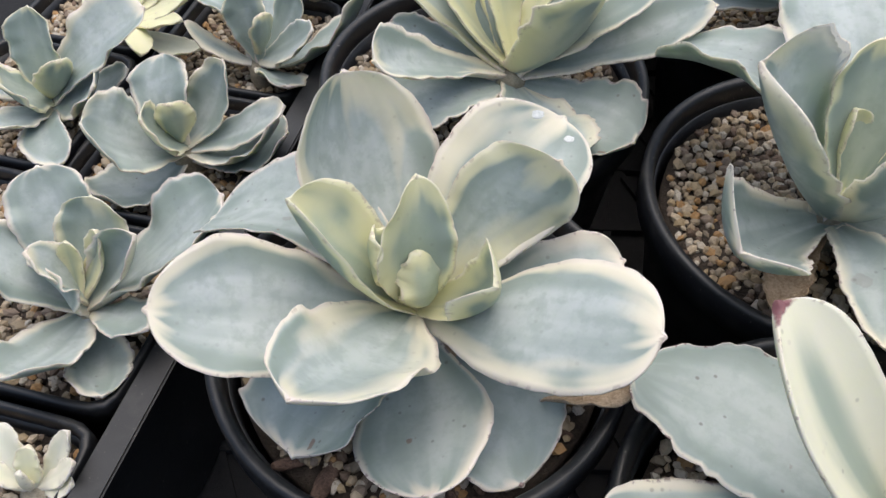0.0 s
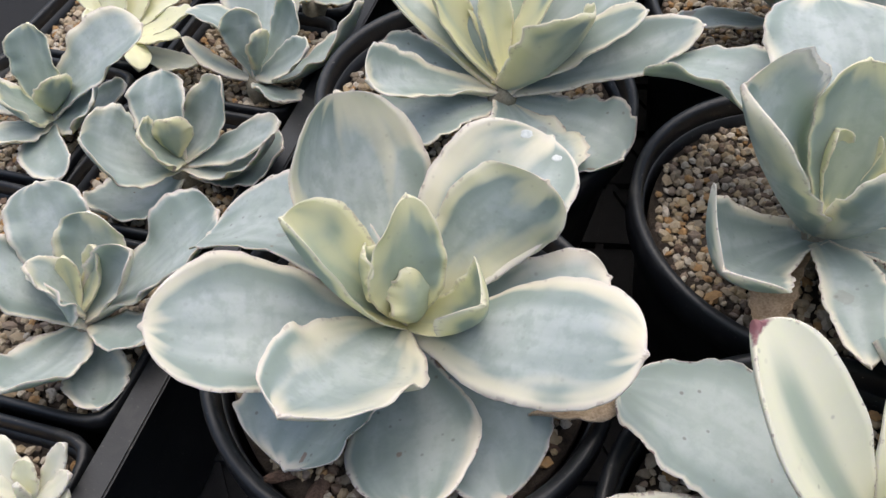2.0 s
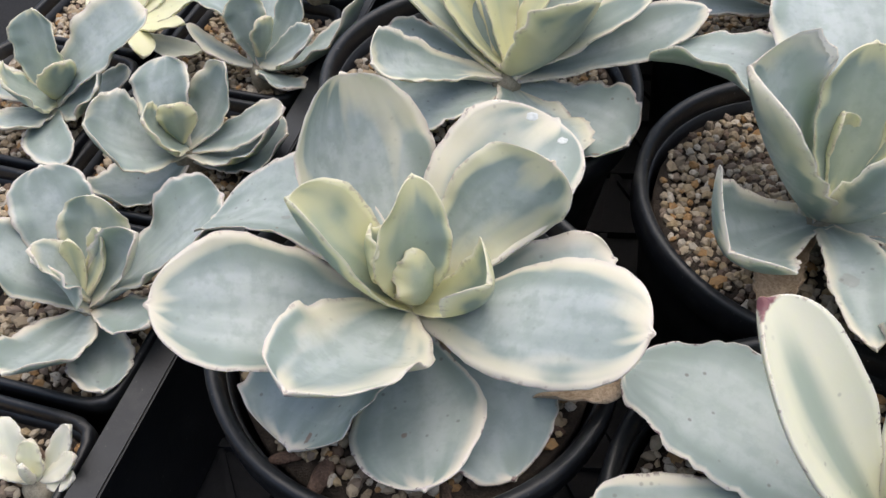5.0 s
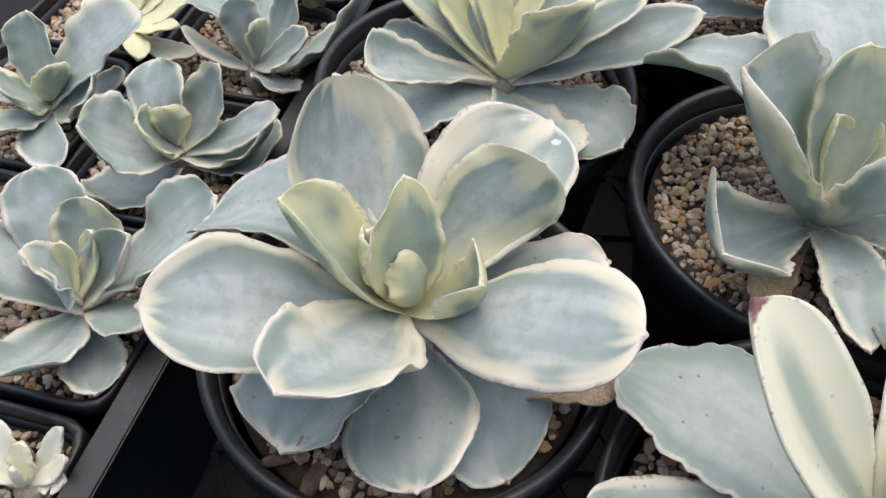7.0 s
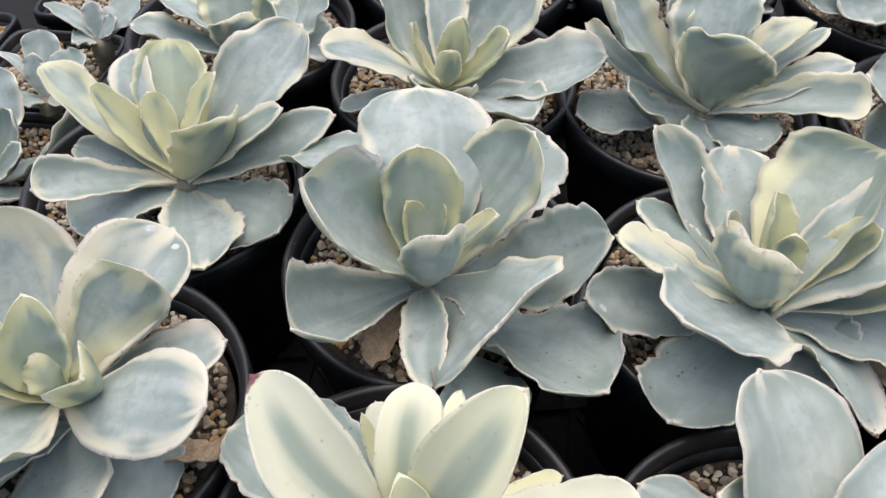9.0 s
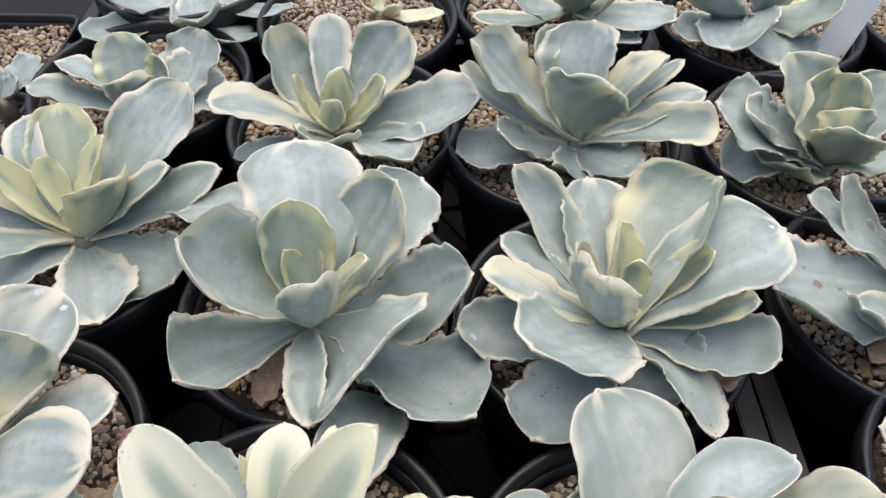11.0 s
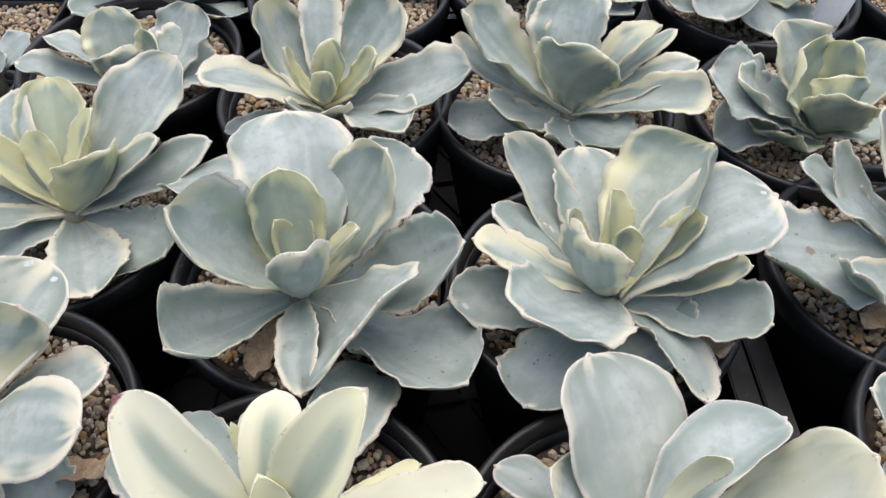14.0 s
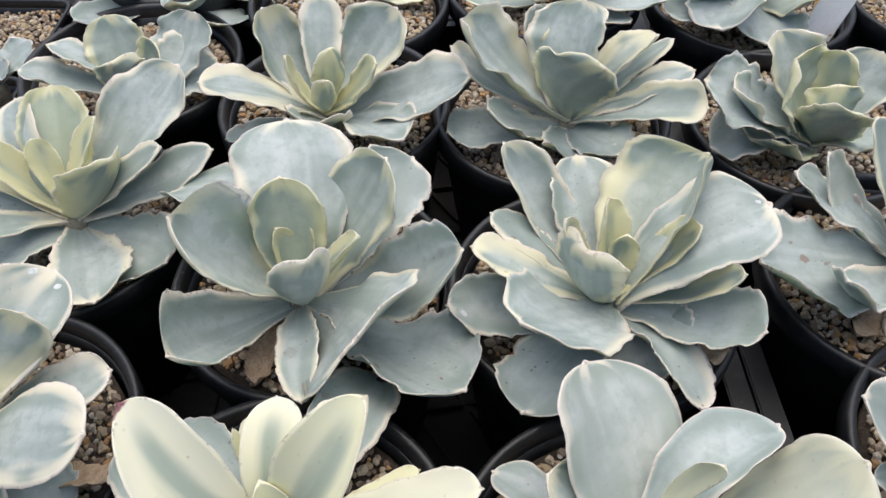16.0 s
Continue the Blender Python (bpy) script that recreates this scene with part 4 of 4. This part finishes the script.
leaf(p9, 150, 64, 47.3, 23.4, 0.61, -26, 4, bend=-0.1, cream=0.56, yellow=0.73, cup=0.36, jag=0.053, wave=0.2, base=0.35, twist=4, point=2.39)
leaf(p9, 49, 71, 45.1, 13.2, 0.70, -12, 3, bend=-0.02, cream=0.75, yellow=1, jag=0.053, wave=0.2, cup=0.3, sway=-0.02, twist=-12, point=2.36)
leaf(p9, -108, 52, 56.7, 15.6, 0.52, -24, 1, bend=-0.04, cream=0.56, yellow=0.53, cup=0.23, jag=0.053, wave=0.2, base=0.27, sway=0.07, twist=6, point=2.36)
leaf(p9, -111, 83, 33.7, 14.4, 0.76, 15, 5, bend=-0.18, cream=0.75, yellow=1, cup=0.25, jag=0.053, wave=0.2, twist=-4, point=2.35)
leaf(p9, 25, 42, 54.4, 16.4, 0.73, -9, 0, bend=-0.09, cream=0.39, yellow=0.33, jag=0.053, wave=0.2, cup=0.27, twist=1, point=2.41)
leaf(p9, -62, 32, 42.1, 14.2, 0.76, 5, -2, bend=0.08, cream=0.39, yellow=0.43, jag=0.053, wave=0.20)
leaf(p9, -176, 21, 40.9, 22.3, 0.50, 2, -3, bend=-0.05, cream=0.38, yellow=0.63, age=0.4, jag=0.062, wave=0.2, cup=0.3, base=0.31, sway=-0.03, twist=14, point=2.39)

p10 = succulent(0.4320, 0.3600, 0.1100, "grey-green succulent beside a white plant label")
leaf(p10, -132, 12, 69.5, 23.7, 0.76, 21, -2, bend=0.11, cream=0.30, yellow=0.15)
leaf(p10, -107, 9, 58.7, 24.9, 0.76, -13, -4, bend=0.05, cream=0.16, age=0.4, curl=-.06, yellow=0.25, jag=0.062)
leaf(p10, -162, 10, 70.6, 14.4, 0.76, -4, -4, bend=-0.02, cream=0.16, age=0.5, yellow=0.10, jag=0.065)
leaf(p10, -73, 30, 61.1, 17.2, 0.59, 27, -1, bend=-0.11, cream=0.43, yellow=0.55)
leaf(p10, -162, 31, 68.6, 17.1, 0.76, 27, 0, bend=-0.13, cream=0.43, yellow=0.25)
leaf(p10, -127, 59, 44.5, 17.9, 0.55, -8, 2, bend=-0.02, cream=0.43, yellow=0.25)

l1 = succulent(-0.1300, 0.1645, 0.0780, "small grey-green succulent rosette with rosy leaf edges")
leaf(l1, 23, 32, 64.9, 19.9, 0.77, -24, 0, bend=-0.03, cream=0.3, yellow=0.15, age=0.15, cup=0.41, base=0.24, sway=0.01, twist=22, point=2.26)
leaf(l1, 113, 46, 51.9, 15.1, 0.76, -10, 0, bend=0.01, cream=0.3, yellow=0.15, age=0.1, cup=0.21, sway=0.02, twist=2)
leaf(l1, 74, 54, 38.6, 12.8, 0.63, 8, 3, bend=-0.1, cream=0.51, yellow=0.45, sway=0.02, twist=6, point=2.38)
leaf(l1, 171, 63, 26.7, 19.3, 0.70, 27, 0, bend=0.04, cream=0.3, yellow=0.25, cup=0.21, base=0.31, sway=-0.01, twist=29)
leaf(l1, -103, 29, 46.2, 13.3, 0.60, -4, -2, bend=-0.06, cream=0.3, yellow=0.25, cup=0.37, base=0.27, sway=-0.03, twist=3, point=2.41)
leaf(l1, -68, 9, 38.7, 11.1, 0.61, -9, -4, bend=-0.05, cream=0.22, age=0.4, yellow=0.25, jag=0.062, cup=0.33, base=0.27, sway=-0.01, twist=-5, point=2.29)
leaf(l1, 4, 53, 44.7, 8.8, 0.57, 34, 2, bend=-0.09, cream=0.3, cup=0.9, yellow=0.25, base=0.37, sway=-0.03, twist=4, point=2.39)
leaf(l1, -173, 73, 30.3, 9.5, 0.54, 10, 4, bend=0.05, cream=0.30, yellow=0.35, cup=0.4)
leaf(l1, 34, 63, 30.4, 5.0, 0.62, 13, 6, bend=-0.09, cream=0.43, yellow=0.65, cup=0.4)
leaf(l1, -32, 26, 37.6, 9.4, 0.75, -14, -2, bend=0.05, cream=0.3, yellow=0.25, cup=0.2, base=0.28, twist=7)
leaf(l1, 94, 71, 22.2, 3.8, 0.68, -1, 7, bend=-0.06, cream=0.43, yellow=0.85, cup=0.4)

l2 = succulent(-0.1118, 0.2450, 0.0780, "small grey-green succulent rosette with thin cream leaf edges")
leaf(l2, -152, 42, 43.7, 18.7, 0.66, -9, 0, bend=-0.08, cream=0.3, yellow=0.35, cup=0.46, base=0.23, sway=-0.06, twist=-13, point=2.43)
leaf(l2, 104, 55, 39.3, 13.3, 0.75, -26, 0, bend=0.16, cream=0.3, yellow=0.25, cup=0.24, point=2.41)
leaf(l2, 37, 52, 40.7, 10.9, 0.52, 18, 2, bend=-0.1, cream=0.43, yellow=0.35, cup=0.46, base=0.29, sway=0.03, twist=-5)
leaf(l2, -6, 31, 53.5, 9.0, 0.63, 6, 0, bend=-0.07, cream=0.3, yellow=0.25, base=0.28, sway=-0.02, twist=13, point=2.37)
leaf(l2, -8, 27, 48.0, 14.9, 0.54, 3, 0, bend=-0.18, cream=0.30, cup=0.5, yellow=0.25)
leaf(l2, -134, 61, 26.3, 12.7, 0.54, -26, 3, bend=-0.10, cream=0.36, yellow=0.55, cup=0.4)
leaf(l2, -71, 86, 20.1, 8.0, 0.54, -7, 6, bend=-0.07, cream=0.58, yellow=1.00, cup=0.4)
leaf(l2, -136, 12, 42.0, 15.3, 0.61, 4, -3, bend=-0.18, cream=0.30, age=0.2, yellow=0.25)
leaf(l2, -4, 18, 46.4, 14.4, 0.70, 3, -2, bend=-0.14, cream=0.16, age=0.4, yellow=0.25, jag=0.062)

l3 = succulent(-0.1779, 0.2772, 0.0780, "grey-green succulent rosette with pale leaf edges among others")
leaf(l3, 96, 64, 39.7, 13.1, 0.62, -16, 1, bend=0, cream=0.36, yellow=0.55, cup=0.33, twist=-9, point=2.39)
leaf(l3, 17, 37, 62.4, 16.7, 0.72, 18, 0, bend=0.08, cream=0.3, yellow=0.25, cup=0.34, base=0.29, sway=0.02, twist=-3)
leaf(l3, -29, 33, 40.5, 13.9, 0.51, 28, 0, bend=-0.11, cream=0.3, yellow=0.25, cup=0.22, sway=-0.03, twist=-7, point=2.34)
leaf(l3, -26, 54, 29.7, 8.5, 0.54, -25, 4, bend=-0.10, cream=0.43, yellow=0.75, cup=0.4)
leaf(l3, -115, 52, 29.4, 13.9, 0.65, -27, 1, bend=-0.08, cream=0.36, yellow=0.55)
leaf(l3, -69, 8, 44.9, 10.0, 0.69, 12, -4, bend=0.1, cream=0.3, yellow=0.25, cup=0.27, base=0.29, sway=0.07, twist=-7, point=2.44)
leaf(l3, -107, 26, 36.3, 9.3, 0.60, -9, -2, bend=-0.03, cream=0.30, yellow=0.25)
leaf(l3, 7, 24, 39.4, 8.2, 0.64, 12, -2, bend=-0.08, cream=0.30, yellow=0.25)

l4 = succulent(-0.0881, 0.3012, 0.0780, "small grey-green succulent rosette with smooth rounded leaves")
leaf(l4, 174, 36, 37.0, 5.5, 0.55, 2, 0, bend=-0.12, cream=0.3, yellow=0.25, cup=0.22, base=0.31, sway=-0.01, twist=-3, point=2.44)
leaf(l4, 90, 33, 60.5, 20.0, 0.72, -7, 1, bend=-0.06, cream=0.30, yellow=0.25)
leaf(l4, 148, 37, 43.4, 11.4, 0.74, 26, 0, bend=0.18, cream=0.30, yellow=0.25)
leaf(l4, 20, 29, 60.4, 17.1, 0.62, -16, 0, bend=-0.18, cream=0.3, yellow=0.25, cup=0.27, sway=0.01, twist=-19, point=2.41)
leaf(l4, -27, 40, 41.9, 10.1, 0.52, 29, 2, bend=-0.06, cream=0.3, cup=0.33, yellow=0.25, base=0.27, twist=-5, point=2.39)
leaf(l4, 121, 75, 32.1, 9.6, 0.76, -24, 3, bend=0.02, cream=0.30, yellow=0.45, cup=0.4)
leaf(l4, 32, 53, 38.7, 9.4, 0.74, 14, 3, bend=-0.16, cream=0.30, yellow=0.35, cup=0.4)
leaf(l4, -13, 75, 21.7, 7.1, 0.63, -24, 7, bend=-0.09, cream=0.30, yellow=0.65)
leaf(l4, -55, 18, 28.4, 11.7, 0.76, -28, -3, bend=0.03, cream=0.22, age=0.4, yellow=0.25, jag=0.062)

l9 = succulent(0.0479, 0.3410, 0.1130, "grey-green succulent rosette with a rosy edged back leaf")
leaf(l9, 103, 52, 42.8, 17.7, 0.58, -12, 1, bend=0, cream=0.51, yellow=0.55, cup=0.16, sway=0.01, twist=-9, point=2.23)
leaf(l9, 40, 25, 57.0, 28.1, 0.73, -0, 1, bend=-0.18, cream=0.3, yellow=0.25, cup=0.19, base=0.31, sway=-0.01, twist=-16, point=2.34)
leaf(l9, 171, 20, 58.1, 12.4, 0.73, 4, 0, bend=-0.01, cream=0.3, yellow=0.25, cup=0.41, base=0.26, sway=-0.01, twist=1, point=2.42)
leaf(l9, 152, 31, 51.0, 11.5, 0.71, 20, -1, bend=0.08, cream=0.30, yellow=0.25)
leaf(l9, 7, 53, 31.3, 11.5, 0.72, 26, 4, bend=-0.18, cream=0.58, yellow=0.85, cup=0.4)
leaf(l9, -114, 72, 25.3, 13.8, 0.54, 29, 3, bend=-0.12, cream=0.43, yellow=0.55, cup=0.5)
leaf(l9, 20, 8, 49.5, 23.8, 0.75, 16, -2, bend=0.01, cream=0.30, age=0.3, yellow=0.25, jag=0.059)

l6 = succulent(-0.1302, 0.1000, 0.0720, "tiny pale green succulent with white leaves in gravel")
leaf(l6, 40, 48, 24.1, 4.2, 0.57, 8, 0, bend=-0.05, pale=0.35, yellow=0.1)
leaf(l6, 82, 66, 16.4, 4.3, 0.61, -1, 1, bend=0.04, pale=0.2, yellow=0.5)
leaf(l6, 126, 43, 23.5, 5.3, 0.69, -24, 0, bend=0.10, pale=0.35, yellow=0.1)
leaf(l6, 9, 41, 19.8, 3.8, 0.57, 12, 1, bend=-0.05, pale=0.3, yellow=0.1)
leaf(l6, 175, 50, 15.6, 4.1, 0.68, 10, 0, bend=0.01, pale=0.3, yellow=0.1)
leaf(l6, -8, 31, 15.7, 3.5, 0.63, 8, 0, bend=-0.06, pale=0.35)
leaf(l6, -96, 87, 11.0, 2.2, 0.60, -7, 3, bend=-0.12, pale=0.25)

l5 = succulent(-0.1574, 0.3297, 0.0820, "pale yellow succulent with pointed leaves")
leaf(l5, 144, 45, 36.6, 5.6, 0.68, 8, 0, bend=-0.09, pale=0, yellow=0.7, point=1.6)
leaf(l5, 98, 53, 31.4, 7.4, 0.62, -15, 1, bend=0.06, pale=0, yellow=0.6, point=1.6)
leaf(l5, 50, 46, 33.5, 7.8, 0.62, 4, 1, bend=-0.04, pale=0, yellow=0.7, point=1.6)
leaf(l5, 24, 29, 45.6, 7.5, 0.61, 8, 1, bend=-0.00, pale=0, yellow=0.7, point=1.6)
leaf(l5, -9, 26, 43.4, 7.1, 0.63, 14, 1, bend=-0.04, pale=0, yellow=0.8, point=1.6)
leaf(l5, -28, 20, 41.3, 5.0, 0.58, 12, 0, bend=0.00, pale=0, yellow=0.9, point=1.6)
leaf(l5, -62, 6, 30.5, 6.2, 0.74, -27, -1, bend=0.12, pale=0, yellow=0.9)
leaf(l5, -30, 5, 46.4, 6.7, 0.60, 2, -2, bend=-0.10, pale=0.4, yellow=0.2)
leaf(l5, -132, 49, 22.6, 9.0, 0.73, -22, 1, bend=0.00, pale=0, yellow=0.8, point=1.6)

l8 = succulent(-0.0675, 0.3588, 0.0840, "small grey-green succulent behind others")
leaf(l8, 138, 34, 35.6, 4.8, 0.64, 25, 0, bend=0.11, cream=0.08)
leaf(l8, -33, 21, 30.3, 7.0, 0.54, 23, 0, bend=0.04, cream=0.2, yellow=0.4)
leaf(l8, 97, 67, 24.0, 7.1, 0.60, -14, 2, bend=0.05, cream=0.1)
leaf(l8, 23, 37, 33.3, 13.3, 0.56, 9, 0, bend=0.04, cream=0.1)
leaf(l8, 91, 44, 39.2, 9.9, 0.76, 6, -1, bend=0.01, cream=0.1)
leaf(l8, -148, 21, 19.3, 8.2, 0.62, 1, -1, bend=0.07, cream=0.1)

l7 = succulent(-0.1240, 0.3860, 0.0840, "small grey-green succulent among pale yellow ones")
leaf(l7, -13, 23, 25.8, 13.6, 0.54, 22, 0, bend=0.10, cream=0.1, age=0.4)
leaf(l7, -167, 48, 26.8, 11.8, 0.61, 1, 0, bend=0.02, cream=0.1)
leaf(l7, 20, 42, 32.9, 12.6, 0.66, 18, 0, bend=-0.02, cream=0.1)
leaf(l7, -136, 15, 30.3, 7.0, 0.60, -8, 0, bend=-0.06, cream=0.1)
leaf(l7, 100, 49, 30.3, 9.4, 0.72, -12, 1, bend=0.06, cream=0.2, yellow=0.3)

l10 = succulent(-0.0431, 0.4039, 0.0900, "small grey-green succulent in gravel")
leaf(l10, 146, 24, 38.7, 7.5, 0.61, 17, 0, bend=0.05, cream=0.08)
leaf(l10, 34, 28, 34.0, 11.8, 0.59, 5, 0, bend=0.02, cream=0.08)
leaf(l10, 96, 59, 21.1, 6.3, 0.59, -2, 2, bend=0.00, cream=0.15)
leaf(l10, 2, 43, 17.7, 6.8, 0.59, 22, 2, bend=-0.02, cream=0.1)
leaf(l10, -164, 19, 15.2, 10.5, 0.54, 7, -1, bend=0.09, cream=0.1)

t1 = succulent(0.0736, 0.4886, 0.1080, "grey-green succulent rosette with wavy lower leaves")
leaf(t1, -131, 7, 92.7, 15.9, 0.65, -12, -1, bend=-0.13, cream=0.08, age=0.3, wave=0.15)
leaf(t1, -75, 4, 87.9, 27.8, 0.71, -25, -2, bend=-0.12, cream=0.08, age=0.4, wave=0.15)
leaf(t1, -44, 6, 91.2, 9.1, 0.69, 0, -1, bend=-0.12, cream=0.1, age=0.3, wave=0.15)
leaf(t1, -84, 12, 87.6, 16.4, 0.63, 9, 2, bend=-0.15, cream=0.2, cup=0.5)
leaf(t1, -136, 19, 69.2, 14.4, 0.74, -15, 0, bend=-0.17, cream=0.1)

t2 = succulent(0.1985, 0.4263, 0.1030, "small cream and green succulent seedling in gravel")
leaf(t2, 161, 32, 17.0, 1.5, 0.62, 11, 0, bend=-0.18, pale=0.4, yellow=0.6)
leaf(t2, -32, 12, 42.4, 6.7, 0.54, 8, 0, bend=-0.07, pale=0.2, yellow=0.6)
leaf(t2, -52, 38, 16.1, 6.7, 0.54, -27, 1, bend=-0.18, pale=0.4, yellow=0.5)
leaf(t2, 152, 65, 13.3, 6.1, 0.59, -18, 1, bend=-0.14, pale=0.3, yellow=0.6)

t3 = succulent(0.3167, 0.3938, 0.1100, "grey-green succulent rosette with yellow-edged leaves in a pot")
leaf(t3, -51, 14, 72.5, 14.6, 0.69, 11, 0, bend=-0.04, cream=0.30, age=0.3, wave=0.15, yellow=0.25, jag=0.059)
leaf(t3, -67, 8, 61.2, 8.8, 0.65, 2, -2, bend=-0.08, cream=0.16, age=0.4, yellow=0.25, jag=0.062)
leaf(t3, -175, 7, 66.3, 8.6, 0.68, -8, -2, bend=-0.08, cream=0.58, yellow=0.45)
leaf(t3, -151, 26, 57.1, 10.9, 0.62, -25, 0, bend=-0.08, cream=0.30, yellow=0.25)
leaf(t3, -98, 50, 50.7, 17.1, 0.74, 2, 1, bend=-0.15, cream=0.43, yellow=0.55)
leaf(t3, -72, 35, 49.0, 13.9, 0.59, 29, 2, bend=-0.13, cream=0.43, yellow=0.65)

p12 = succulent(0.3810, 0.0180, 0.1130, "grey-green succulent rosette with cream-edged wavy leaves")
leaf(p12, 146, 19, 81.6, 16.1, 0.76, -4, 0, bend=-0.07, cream=0.25, wave=0.12, jag=0.03)
leaf(p12, 162, 8, 69.5, 8.8, 0.76, -0, -3, bend=-0.05, cream=0.1, age=0.7)
leaf(p12, 142, 31, 80.0, 6.1, 0.76, 5, 1, bend=-0.08, cream=0.3)
# lower leaves that hide the gravel of the small pots
leaf(l1, 173, 46, 46.6, 14.2, 0.74, 11, -1, cream=0.3, yellow=0.25, age=0.15, bend=-0.02, cup=0.33, base=0.28, sway=-0.02, twist=1, point=2.45)
leaf(l3, 174, 25, 48.0, 10.8, 0.63, 2, 0, cream=0.3, yellow=0.3, bend=-0.02, cup=0.27, base=0.25, sway=-0.02, twist=-2)

water_mark(spotted, 32, 5, 0.00189, 1)
water_mark(spotted, 31, 11, 0.001485, 2)
water_mark(marked, 32, 7, 0.001215, 3)
water_mark(old_leaf, 30, 6, 0.001755, 4)
